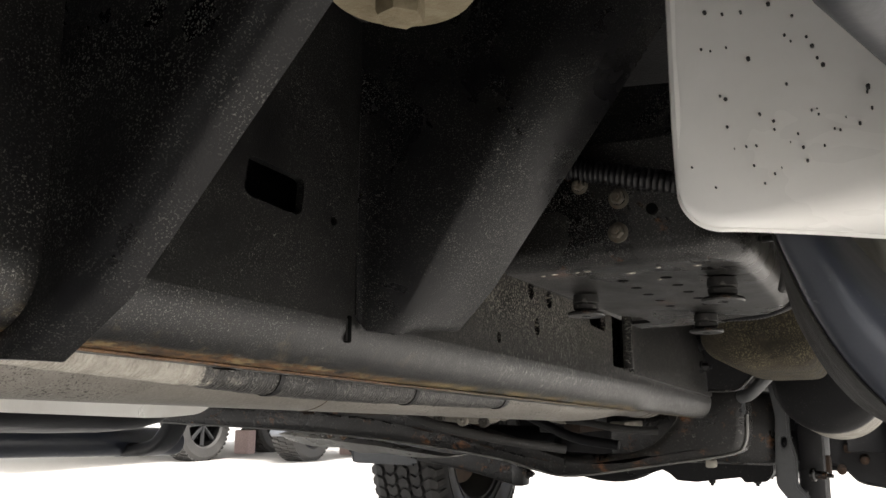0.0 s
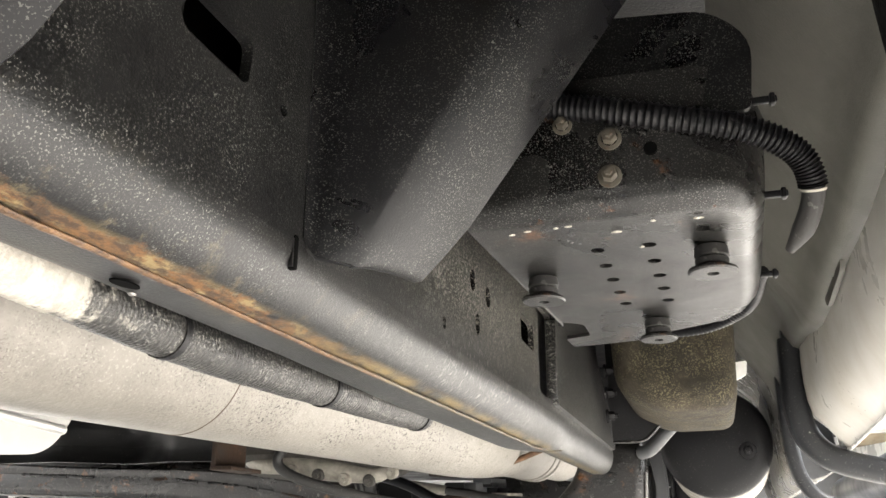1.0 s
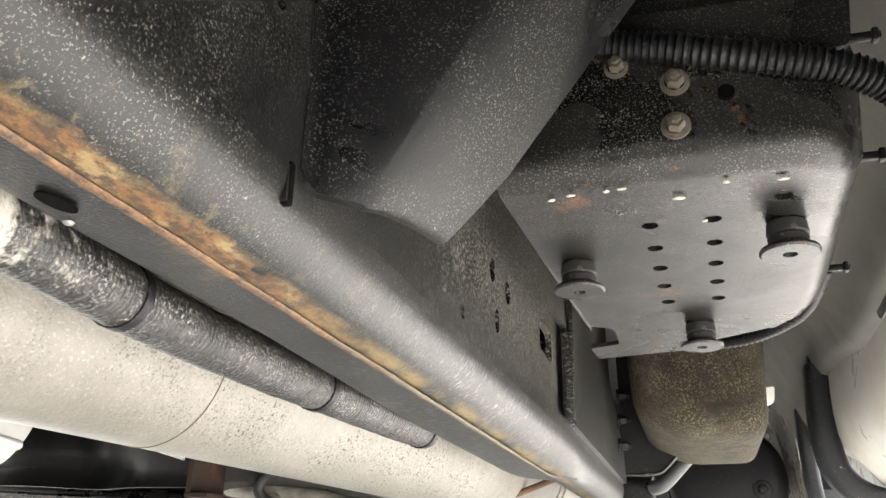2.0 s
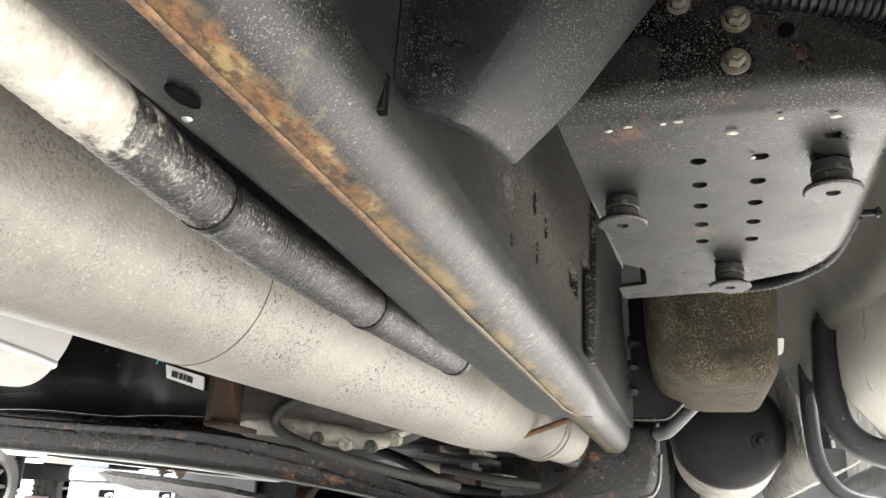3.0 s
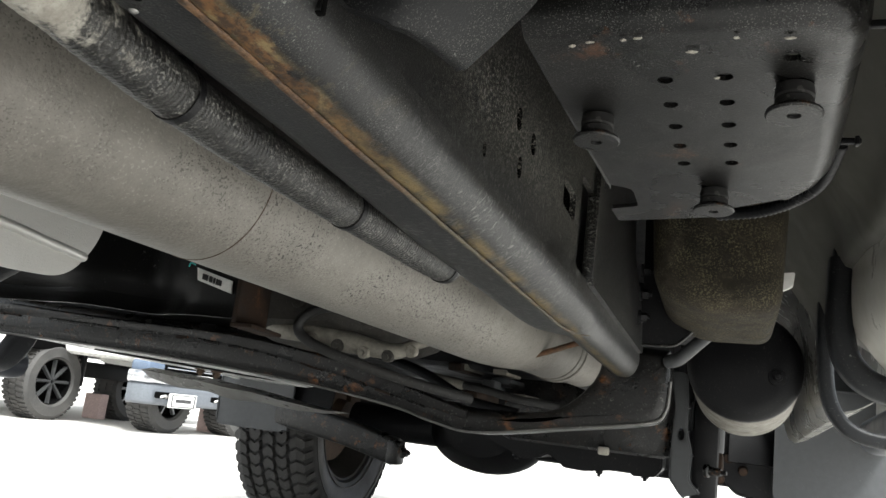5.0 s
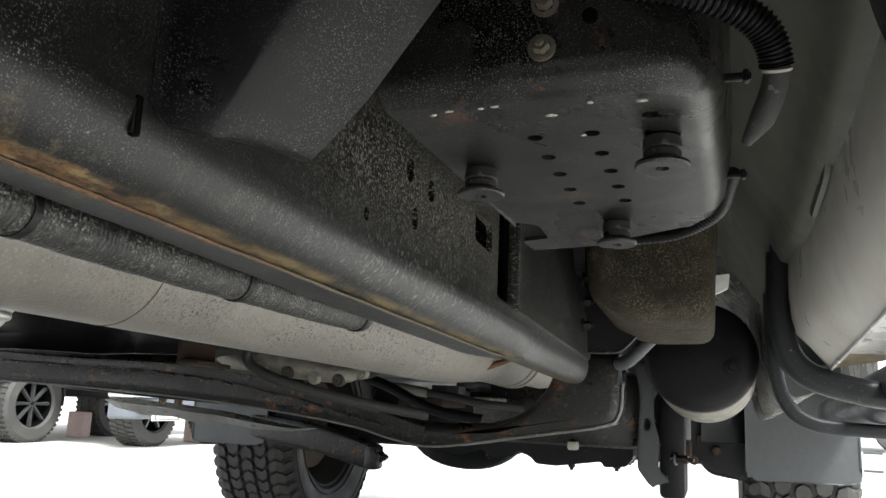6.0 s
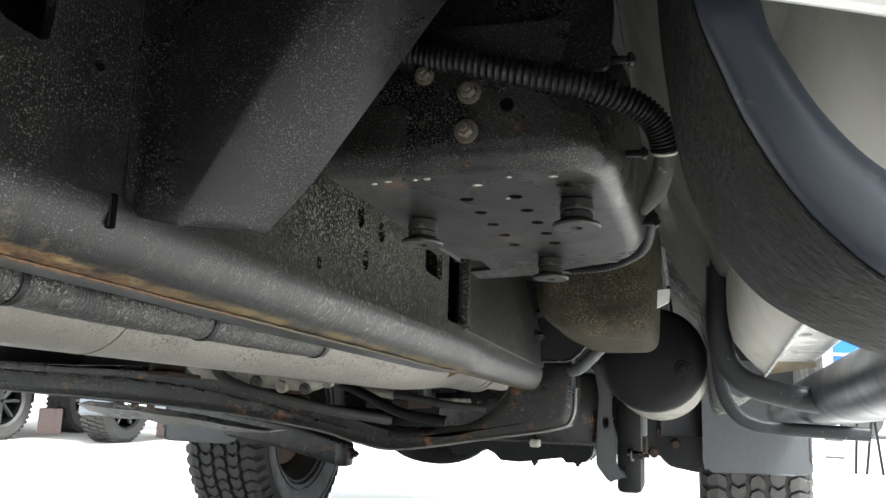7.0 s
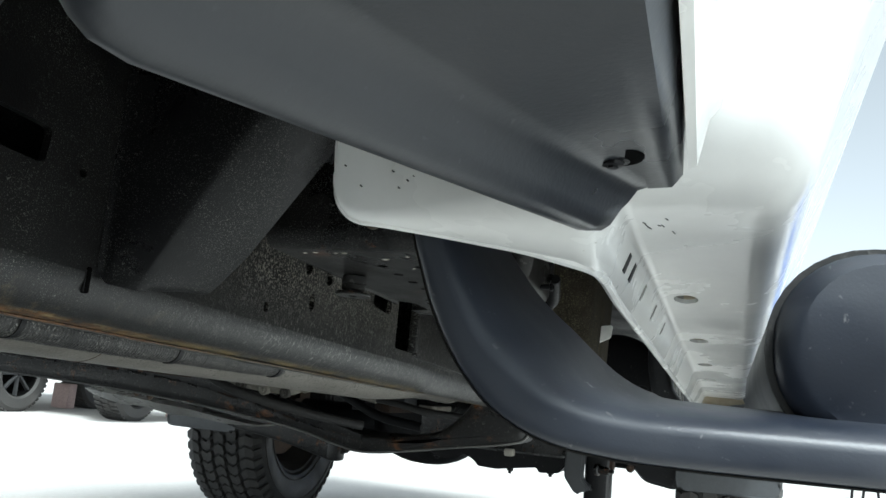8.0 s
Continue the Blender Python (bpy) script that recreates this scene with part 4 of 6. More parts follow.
def make_drum():
    dr = thing("air_tank", (0.64, 2.0, 0.56), "round black steel tank, its wall coloured pale where lit", "tank")
    bm = bmesh.new()
    revolve(bm, [(0, 0), (0.066, 0.001), (0.086, 0.004), (0.094, 0.011), (0.096, 0.018), (0.0945, 0.022), (0, 0.022)], (0.637, 1.99, 0.672), (0.02, 1, -0.04), 48)
    body = part("face", bm, BLACK, dr)
    # Pale aluminium paints in the light on the drum's underside
    bm = bmesh.new()
    revolve(bm, [(0.0945, 0.022), (0.0955, 0.026), (0.0955, 0.25), (0, 0.25)], (0.637, 1.99, 0.672), (0.02, 1, -0.04), 48)
    part("drum", bm, ALU, dr, "drum wall coloured pale for its lit underside")
    bm = bmesh.new()
    revolve(bm, [(0, -0.003), (0.014, -0.002), (0.016, 0.002), (0.012, 0.004)], (0.690, 1.989, 0.655), (0, 1, 0), 20)
    part("boss", bm, BLACK, dr)
    bm = bmesh.new()
    hexbolt(bm, (0.690, 1.992, 0.655), (0, -1, 0), 0.008, 0.012)
    part("plug", bm, BLACK, dr)


make_drum()


# ---- wheels ----
def make_wheel(axle, at, label):
    R, W = 0.415, 0.275
    x0 = at[0]
    c = Vector((x0 + (0.018 if x0 > 0 else -0.018), at[1], R))
    bm = bmesh.new()
    prof = [(0.235, -0.105), (0.245, -0.118), (0.30, -0.135), (0.35, -0.136), (0.385, -0.122), (0.398, -0.112), (0.400, -0.10), (0.400, 0.10), (0.398, 0.112), (0.385, 0.122), (0.35, 0.136), (0.30, 0.135), (0.245, 0.118), (0.235, 0.105), (0.225, 0.09), (0.225, -0.09)]
    prof = [(r, x * 1.13) for r, x in prof]
    revolve(bm, prof, c, (1, 0, 0), 72, True)
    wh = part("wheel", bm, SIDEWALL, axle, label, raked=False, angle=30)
    # tread blocks, five zigzag rows round the tyre
    bm = bmesh.new()
    n = 58
    for row, (a, b) in enumerate(((-0.136, -0.086), (-0.074, -0.033), (-0.020, 0.020), (0.033, 0.074), (0.086, 0.136))):
        for i in range(n):
            t0 = 2 * math.pi * (i + 0.5 * (row % 2)) / n
            t1 = t0 + 2 * math.pi * 0.76 / n
            sk = 0.026 if row % 2 else -0.026
            vs = []
            for rr, g in ((0.394, 0.0), (0.4135, 0.003)):
                for t, x in ((t0, a + g), ((t0 + t1) / 2, a - 0.004 + g), (t1, a + g), (t1 + sk, (a + b) / 2), (t1, b - g), ((t0 + t1) / 2, b + 0.004 - g), (t0, b - g), (t0 + sk, (a + b) / 2)):
                    q = rr - (0.010 if abs(x) > 0.12 and rr > 0.4 else 0)
                    vs.append(bm.verts.new(c + Vector((x, q * math.cos(t), q * math.sin(t)))))
            bm.faces.new(vs[8:])
            for k in range(8):
                bm.faces.new((vs[k], vs[(k + 1) % 8], vs[8 + (k + 1) % 8], vs[8 + k]))
    # shoulder lugs down the sidewalls
    for sd in (-1, 1):
        for i in range(n):
            t0 = 2 * math.pi * (i + 0.1) / n
            vs = []
            for rr, x in ((0.366, 0.1545), (0.403, 0.140), (0.405, 0.128), (0.366, 0.148)):
                for dt in (0.0, 0.055):
                    vs.append(bm.verts.new(c + Vector((sd * x, rr * math.cos(t0 + dt), rr * math.sin(t0 + dt)))))
            for q in ((0, 1, 3, 2), (2, 3, 5, 4), (0, 2, 4, 6), (1, 7, 5, 3), (0, 6, 7, 1)):
                bm.faces.new([vs[k] for k in q])
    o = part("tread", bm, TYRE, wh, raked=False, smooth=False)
    tagged(o, kind="stuff")
    s = 1 if x0 < 0 else -1  # inner side
    # raised rings on the inner sidewall
    for rr in (0.262, 0.338):
        bm = bmesh.new()
        xx = 0.142 if rr < 0.3 else 0.1545
        revolve(bm, [(rr - 0.003, s * (xx - 0.006)), (rr - 0.002, s * (xx + 0.002)), (rr + 0.002, s * (xx + 0.002)), (rr + 0.003, s * (xx - 0.006))], c, (1, 0, 0), 56)
        part("sidewall_ring", bm, TYRE, wh, raked=False)
    bm = bmesh.new()
    revolve(bm, [(0.236, s * 0.124), (0.228, s * 0.120), (0.222, s * 0.09), (0.205, s * 0.07), (0.200, -s * 0.03), (0.08, -s * 0.05), (0.0, -s * 0.05)], c, (1, 0, 0), 56)
    part("rim", bm, CAST, wh, "dark steel rim seen from inside", raked=False)
    bm = bmesh.new()
    revolve(bm, [(0.0, s * 0.10), (0.06, s * 0.10), (0.07, s * 0.06), (0.17, s * 0.05), (0.172, s * 0.02), (0.0, s * 0.02)], c, (1, 0, 0), 40)
    part("brake_disc", bm, SOOT, wh, "rusty brake disc", raked=False)
    bm = bmesh.new()
    box(bm, (c.x + s * 0.03 - 0.03, c.y + 0.06, c.z - 0.10), (c.x + s * 0.03 + 0.05, c.y + 0.16, c.z + 0.10), 0.015)
    part("caliper", bm, SOOT, wh, raked=False)




def make_flap(x0, x1, label):
    bm = bmesh.new()
    slab(bm, round_poly([(x0, 0.35, 0.03), (x1, 0.35, 0.045), (x1, 0.66), (x0, 0.66)], 0.02), [], (0, 2.95, 0), (1, 0, 0), (0, 0, 1), 0.012)
    bmesh.ops.bevel(bm, geom=[e for e in bm.edges if e.calc_face_angle(0) > 1.0], offset=0.004, segments=2, affect="EDGES")
    fl = thing("mud_flap", ((x0 + x1) / 2, 2.95, 0.35), label, "mud flap", "mud flaps")
    part("sheet", bm, FLAP, fl, raked=False)
    bm = bmesh.new()
    sweep(bm, [(x0 + 0.02, 2.947, 0.372), (x1 - 0.02, 2.947, 0.372)], circle(0.005, 10, 0.7))
    part("stiffening_rib", bm, FLAP, fl, raked=False)
    for x in (x0 + 0.05, (x0 + x1) / 2, x1 - 0.05):
        bm = bmesh.new()
        hexbolt(bm, (x, 2.950, 0.60), (0, -1, 0), 0.007, 0.006)
        part("rivet", bm, BLACK, fl, raked=False)


make_flap(0.735, 1.02, "grey moulded plastic mud flap behind a front tyre")
make_flap(-1.03, -0.745, "grey moulded plastic mud flap behind a front tyre")


def make_axle():
    ax = thing("front_axle", (0, 3.46, 0.3), "black solid front axle with two wheels and a round differential", "axle")
    bm = bmesh.new()
    tube(bm, [(-0.75, 3.46, 0.415), (-0.3, 3.46, 0.415), (0.75, 3.46, 0.415)], 0.065, 18)
    part("axle_tube", bm, BLACK, ax, raked=False)
    bm = bmesh.new()
    revolve(bm, [(0, -0.16), (0.09, -0.15), (0.15, -0.08), (0.160, 0), (0.15, 0.08), (0.08, 0.14), (0, 0.15)], (-0.2, 3.45, 0.42), (0, 1, 0), 32)
    for v in bm.verts:
        v.co.x = -0.20 + (v.co.x + 0.2) * 1.35
        v.co.z = 0.42 + (v.co.z - 0.42) * 0.88
    part("differential", bm, BLACK, ax, raked=False)
    make_wheel(ax, (-0.87, 3.46), "wheel with a black all-terrain tyre on concrete")
    make_wheel(ax, (0.87, 3.46), "wheel with a black tyre behind a mud flap")


make_axle()


def make_rear_axle():
    # Unseen axle, springs and wheels, added to block light from behind
    ra = thing("unseen_rear_axle", (0, -0.5, 0.2), "unseen black rear axle and wheels, added to block light", "axle")
    bm = bmesh.new()
    tube(bm, [(-0.74, -0.5, 0.415), (0, -0.5, 0.415), (0.74, -0.5, 0.415)], 0.06, 16)
    part("axle_tube", bm, BLACK, ra, raked=False)
    bm = bmesh.new()
    revolve(bm, [(0, -0.2), (0.12, -0.18), (0.19, -0.05), (0.19, 0.05), (0.12, 0.18), (0, 0.2)], (0.0, -0.5, 0.415), (0, 1, 0), 28)
    part("differential", bm, BLACK, ra, raked=False)
    for x in (-0.5, 0.5):
        bm = bmesh.new()
        box(bm, (x - 0.04, -1.2, 0.44), (x + 0.04, 0.1, 0.52), 0.01)
        part("leaf_spring", bm, BLACK, ra, raked=False)
    for x in (-0.87, 0.87):
        make_wheel(ra, (x, -0.50), "unseen wheel with a black tyre under the pickup bed")


make_rear_axle()


# ---- cab ----
SPECK = plain("black_speck", (0.02, 0.02, 0.02), 0.6)


def make_cab():
    cab = thing("truck_cab", (0.75, 1.2, 0.62), "white painted truck cab seen from below with its rocker and floor", "truck cab")
    bm = bmesh.new()
    box(bm, (-0.72, 0.62, 0.853), (0.652, 3.0, 0.90))
    part("floor_pan", bm, BLACK, cab)
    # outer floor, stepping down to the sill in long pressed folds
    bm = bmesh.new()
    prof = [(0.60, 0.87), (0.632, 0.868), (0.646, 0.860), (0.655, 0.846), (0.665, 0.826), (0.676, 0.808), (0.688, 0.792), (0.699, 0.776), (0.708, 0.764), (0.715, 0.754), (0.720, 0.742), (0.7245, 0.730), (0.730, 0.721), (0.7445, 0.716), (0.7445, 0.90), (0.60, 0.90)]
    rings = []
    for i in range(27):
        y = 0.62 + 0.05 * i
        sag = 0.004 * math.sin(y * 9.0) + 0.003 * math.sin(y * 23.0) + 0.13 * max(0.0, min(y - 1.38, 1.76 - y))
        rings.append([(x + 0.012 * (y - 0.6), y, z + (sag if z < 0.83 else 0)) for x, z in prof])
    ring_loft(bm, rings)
    part("outer_floor", bm, FLOORP, cab, "pale painted floor edge coloured darker for its shade", angle=50)
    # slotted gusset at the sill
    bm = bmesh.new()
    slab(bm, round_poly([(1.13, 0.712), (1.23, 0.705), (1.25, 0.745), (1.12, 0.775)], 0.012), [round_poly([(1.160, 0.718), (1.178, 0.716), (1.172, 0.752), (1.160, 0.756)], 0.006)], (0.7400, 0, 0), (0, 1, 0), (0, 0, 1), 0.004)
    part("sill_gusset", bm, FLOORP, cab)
    # one pressing: the rear corner wraps round into the holed rocker underside and the outer skin
    lip_z = lambda x: 0.6235 + 0.0125 * (1 - math.sqrt(max(0.0, 1 - max(0.0, (0.6905 - x) / 0.0120) ** 2))) - 0.088 * (max(x, 0.6905) - 0.692) if x < 0.762 else 0.6165
    cols = [(x, lip_z(x), 0.003 + 0.024 * max(0.0, (x - 0.69) / 0.073) ** 1.5) for x in (0.6785, 0.6788, 0.6797, 0.6815, 0.6845, 0.6885, 0.693, 0.70, 0.715, 0.73, 0.742, 0.752, 0.758, 0.763)]
    turn = len(cols) - 1
    cols += [(0.7652, 0.6190, 0.028), (0.7680, 0.6260, 0.029), (0.7705, 0.6325, 0.029), (0.7725, 0.6356, 0.030), (0.7758, 0.6365, 0.030), (0.811, 0.6365, 0.030), (0.8165, 0.6360, 0.030),
             (0.8215, 0.6372, 0.030), (0.8265, 0.6412, 0.030), (0.8305, 0.6490, 0.030), (0.8345, 0.6630, 0.030), (0.8390, 0.6820, 0.032), (0.8455, 0.7030, 0.034), (0.857, 0.732, 0.036), (0.870, 0.760, 0.036), (0.885, 0.805, 0.036)]
    fwd = [0.66, 0.70, 0.75, 0.82, 0.9, 1.0, 1.15, 1.3, 1.45, 1.60]
    bm = bmesh.new()
    grid = []
    for k, (x, z, r) in enumerate(cols):
        top = max(0.80, z + r + 0.01)
        col = [(x, 0.606, top + (z + r - top) * i / 4) for i in range(4)]
        col += [(x, 0.606 + r - r * math.cos(radians(g)), z + r - r * math.sin(radians(g))) for g in range(0, 91, 10)]
        if k >= turn:
            col += [(x + 0.0327 * (y - 0.638), y, z) for y in fwd]
        grid.append([bm.verts.new(p) for p in col])
    for k in range(len(grid) - 1):
        p, q = grid[k], grid[k + 1]
        for i in range(min(len(p), len(q)) - 1):
            if k == turn + 5 and i >= 15:
                continue
            bm.faces.new((p[i], q[i], q[i + 1], p[i + 1]))
    drift = lambda y: 0.0327 * (y - 0.638)
    ring = grid[turn + 5][15:] + grid[turn + 6][15:][::-1]
    edges = [bm.edges.get((p, q)) or bm.edges.new((p, q)) for p, q in zip(ring, ring[1:] + ring[:1])]
    for y, x in ((0.7985, 0.7900), (0.9666, 0.7961), (1.135, 0.8015), (1.30, 0.807), (1.46, 0.812)):
        vs = [bm.verts.new((x + 0.0062 * math.sin(g), y + 0.0125 * math.cos(g), 0.6365)) for g in [2 * math.pi * i / 18 for i in range(18)]]
        edges += [bm.edges.new((vs[i], vs[(i + 1) % 18])) for i in range(18)]
    bmesh.ops.triangle_fill(bm, edges=edges, use_beauty=True, use_dissolve=False)
    for v in bm.verts:
        if v.co.y < 0.64 and v.co.x < 0.76:
            v.co.y += 0.0022 * noise.noise((v.co.x * 60, v.co.z * 45, 3.0)) if v.co.z > 0.645 else 0
    bmesh.ops.recalc_face_normals(bm, faces=bm.faces)
    rc = part("rear_corner", bm, WHITE, cab, "white rear corner pressing with black specks", angle=70)
    sheet = rc.modifiers.new("sheet", "SOLIDIFY")
    sheet.thickness, sheet.offset = 0.0022, 0.0
    # rolled lip along the lower edge and on along the rocker
    bm = bmesh.new()
    lip = [(x, 0.606 + r, z) for x, z, r in cols[:turn - 2]] + [(0.7560, 0.6295, 0.6168), (0.7610, 0.6350, 0.6164), (0.7638, 0.6440, 0.6164), (0.7648, 0.6600, 0.6164)]
    lip = [(0.6785, 0.606, 0.80), (0.6785, 0.606, 0.70), (0.6785, 0.606, 0.655)] + lip + [(0.763 + drift(y), y, 0.6165) for y in fwd[1:]]
    sweep(bm, smooth_path(lip, 4), circle(0.0019, 8), up=(0, 1, 0))
    part("lip", bm, WHITE, rc)
    rnd = random.Random(5)
    bm = bmesh.new()
    spots = [(0.705, 0.672), (0.712, 0.68), (0.72, 0.655), (0.701, 0.663), (0.694, 0.648), (0.728, 0.640), (0.742, 0.645), (0.75, 0.638), (0.735, 0.662), (0.69, 0.69), (0.704, 0.645), (0.716, 0.641), (0.700, 0.650)]
    for k in range(80):
        cx, cz = spots[k % 13]
        x, z = cx + rnd.gauss(0, 0.010), cz + rnd.gauss(0, 0.010)
        if x < 0.682 or z < 0.6305 + 0.030 * max(0, (x - 0.70) / 0.06):
            continue
        w = rnd.choice((0.0002, 0.0003, 0.0003, 0.0004, 0.0006))
        revolve(bm, [(0, 0.0020), (w, 0.0016), (w * 0.8, -0.003), (0, -0.003)], (x, 0.6052, z), (0, -1, 0), 7)
    for k in range(7):
        x, y = 0.776 + abs(rnd.gauss(0, 0.008)), 0.637 + abs(rnd.gauss(0, 0.010))
        sweep(bm, [(x, y, 0.6353), (x + 0.0008, y + rnd.uniform(0.001, 0.004), 0.6353)], circle(0.00022, 6))
    tagged(part("specks", bm, SPECK, rc, "black dirt specks"), kind="stuff")
    # short bars in the flange by the corner, darkened like shaded drain slots
    for k, y in enumerate((0.672, 0.690, 0.735, 0.79, 0.85)):
        bm = bmesh.new()
        x = 0.7690 + drift(y)
        ring_loft(bm, [[(x - 0.0012, yy, 0.6236), (x + 0.0013, yy, 0.6306), (x + 0.0021, yy, 0.6302), (x - 0.0004, yy, 0.6232)] for yy in (y, y + (0.006 if k < 2 else 0.004))])
        part("slot_shade", bm, SPECK if k < 2 else TOE, rc)
    # broad rounded inner sill with its stained front end
    sill = [(0.7500, 0.90), (0.7455, 0.76), (0.7425, 0.725), (0.7415, 0.700), (0.7425, 0.676), (0.7460, 0.655), (0.7515, 0.639), (0.7580, 0.627), (0.7625, 0.6185)]
    follow = [0.1, 0.15, 0.2, 0.25, 0.3, 0.4, 0.6, 0.85, 1.0]
    ends = [1.95, 1.93, 1.86, 1.74, 1.63, 1.57, 1.565, 1.58, 1.60]
    bm = bmesh.new()
    rings = []
    for u in [i / 14 for i in range(15)]:
        row = [(x + drift(0.62 + (e - 0.62) * u) * f, 0.62 + (e - 0.62) * u, z) for (x, z), e, f in zip(sill, ends, follow)]
        rings.append(row + [(x + 0.004, y, z + 0.003) for x, y, z in row[::-1]])
    ring_loft(bm, rings)
    part("inner_sill", bm, SILL, cab, "pale dusty inner sill", angle=60)
    bm = bmesh.new()
    rings = []
    for u, dy in ((0.0, 0.0), (0.2, 0.022), (0.45, 0.034), (0.75, 0.036), (1.0, 0.02)):
        rings.append([(x + drift(e) * f + u * (0.826 - x), e + dy * (1 - 0.8 * (k / 8)) - 0.0015, z + 0.012 * u) for k, ((x, z), e, f) in enumerate(zip(sill, ends, follow))])
    ring_loft(bm, rings, closed=False)
    part("sill_end_cap", bm, STAINED, cab, "tan stained front end of the sill", angle=70)
    # door and upper body side, with an added front stretch that blocks the sun
    bm = bmesh.new()
    pf = [(0.884, 0.80), (0.90, 0.85), (0.915, 1.0), (0.91, 1.7), (0.895, 1.7), (0.895, 1.0), (0.876, 0.81)]
    ring_loft(bm, [[(x + 0.012 * min(1, max(0, (y - 0.6) / 0.6)), y, z) for x, z in pf] for y in (0.64, 0.8, 1.0, 1.2, 1.62, 2.0, 2.42)])
    part("body_side", bm, WHITE, cab, "glossy white body side", angle=60)
    # toe board panel between the floor and the sill, towards the front wheel
    bm = bmesh.new()
    prof = [(0.800, 0.620), (0.775, 0.604), (0.752, 0.597), (0.737, 0.606), (0.728, 0.63), (0.722, 0.68), (0.716, 0.74), (0.700, 0.80), (0.64, 0.86)]
    rings = [[(x + 0.024, y, z) for x, z in prof] + [(x + 0.030, y, z + 0.006) for x, z in prof[::-1]] for y in (1.93, 2.05, 2.3, 2.8)]
    ring_loft(bm, rings)
    part("toe_board", bm, TOE, cab, "pale glossy toe board panel")
    # Unseen wall, added to keep sky out of the gap behind the cab
    bm = bmesh.new()
    box(bm, (-0.88, 0.628, 0.84), (0.88, 0.640, 1.70), 0.004)
    part("unseen_back_wall", bm, WHITE, cab)
    # the other side of the cab, unseen, added to block light
    bm = bmesh.new()
    pf = [(-0.735, 0.90), (-0.76, 0.72), (-0.80, 0.715), (-0.84, 0.74), (-0.91, 0.9), (-0.91, 1.7), (-0.70, 1.7)]
    ring_loft(bm, [[(x, y, z) for x, z in pf] for y in (0.606, 2.4)])
    part("unseen_far_rocker", bm, SILL, cab)
    # Unseen top, added to shut out the sky
    bm = bmesh.new()
    box(bm, (-0.90, 0.62, 1.69), (0.90, 2.9, 1.73))
    part("unseen_roof", bm, WHITE, cab)


make_cab()


def make_bed():
    bed = thing("bed_side", (0.78, 0.5, 0.62), "lower pickup bed corner with a dark grey plastic guard", "pickup bed")
    bm = bmesh.new()
    rings = []
    for y, end in ((0.4335, 0.2), (0.4350, 0.6), (0.438, 0.85), (0.444, 1.0), (0.50, 1.0), (0.55, 1.0), (0.592, 1.0), (0.602, 0.8), (0.606, 0.3)):
        xr, zr = 0.767 - 0.25 * (0.61 - y), 0.626 - 0.072 * (0.61 - y)
        up = 0.008 * (1 - end)
        rings.append([(xr - 0.0005, y, zr + 0.002 + up), (xr + 0.0015, y, zr - 0.0004 + up), (xr + 0.0045, y, zr - 0.0006 + up), (xr + 0.0070, y, zr + 0.0012 + up), (xr + 0.0085, y, zr + 0.0055 + up * 0.5), (xr + 0.0105, y, zr + 0.0105), (xr + 0.0130, y, zr + 0.0142), (xr + 0.0175, y, zr + 0.0158),
                      (0.782, y, 0.6405 - 0.02 * (0.6 - y)), (0.789, y, 0.641 - 0.02 * (0.6 - y)), (0.792, y, 0.645), (0.792, y, 0.70), (xr, y, 0.70), (xr - 0.001, y, zr + 0.010)])
    ring_loft(bm, rings)
    gd = part("corner_guard", bm, GREYP, bed, "dark grey plastic guard", angle=55, raked=False)
    # Dark disc painting the shade of the fastener's recess
    bm = bmesh.new()
    revolve(bm, [(0, -0.0012), (0.0082, -0.0012), (0.0090, 0.0006), (0.008, 0.001), (0, 0.001)], (0.775, 0.570, 0.6405), (0, 0, 1), 20)
    hole = part("recess_shade", bm, DARK, gd, raked=False)
    bm = bmesh.new()
    hexbolt(bm, (0.775, 0.573, 0.6395), (0, 0, -1), 0.003, 0.0015)
    part("fastener", bm, BLACK, gd, raked=False)
    bm = bmesh.new()
    prof = [(0.7935, 0.645), (0.796, 0.646), (0.799, 0.66), (0.802, 0.664), (0.812, 0.72), (0.84, 0.80), (0.87, 0.90), (0.89, 1.1), (0.89, 1.6), (0.87, 1.6), (0.87, 1.1), (0.7935, 0.75)]
    ring_loft(bm, [[(x, y, z) for x, z in prof] for y in (-2.0, 0.3, 0.60)])
    part("side_skin", bm, WHITE, bed, "glossy white bed side", raked=False)
    # Floor, front, far side and tailgate: added, mostly unseen, to block light
    bm = bmesh.new()
    box(bm, (-0.9, -2.0, 0.84), (0.79, 0.60, 0.88))
    part("bed_floor", bm, BLACK, bed)
    bm = bmesh.new()
    box(bm, (-0.87, 0.575, 0.885), (0.78, 0.598, 1.45), 0.004)
    part("unseen_front_panel", bm, WHITE, bed)
    bm = bmesh.new()
    box(bm, (-0.92, -2.0, 0.60), (-0.88, 0.60, 1.6))
    part("unseen_far_side", bm, WHITE, bed)
    bm = bmesh.new()
    box(bm, (-0.9, -2.04, 0.66), (0.9, -2.0, 1.6))
    part("unseen_tailgate", bm, WHITE, bed)


make_bed()


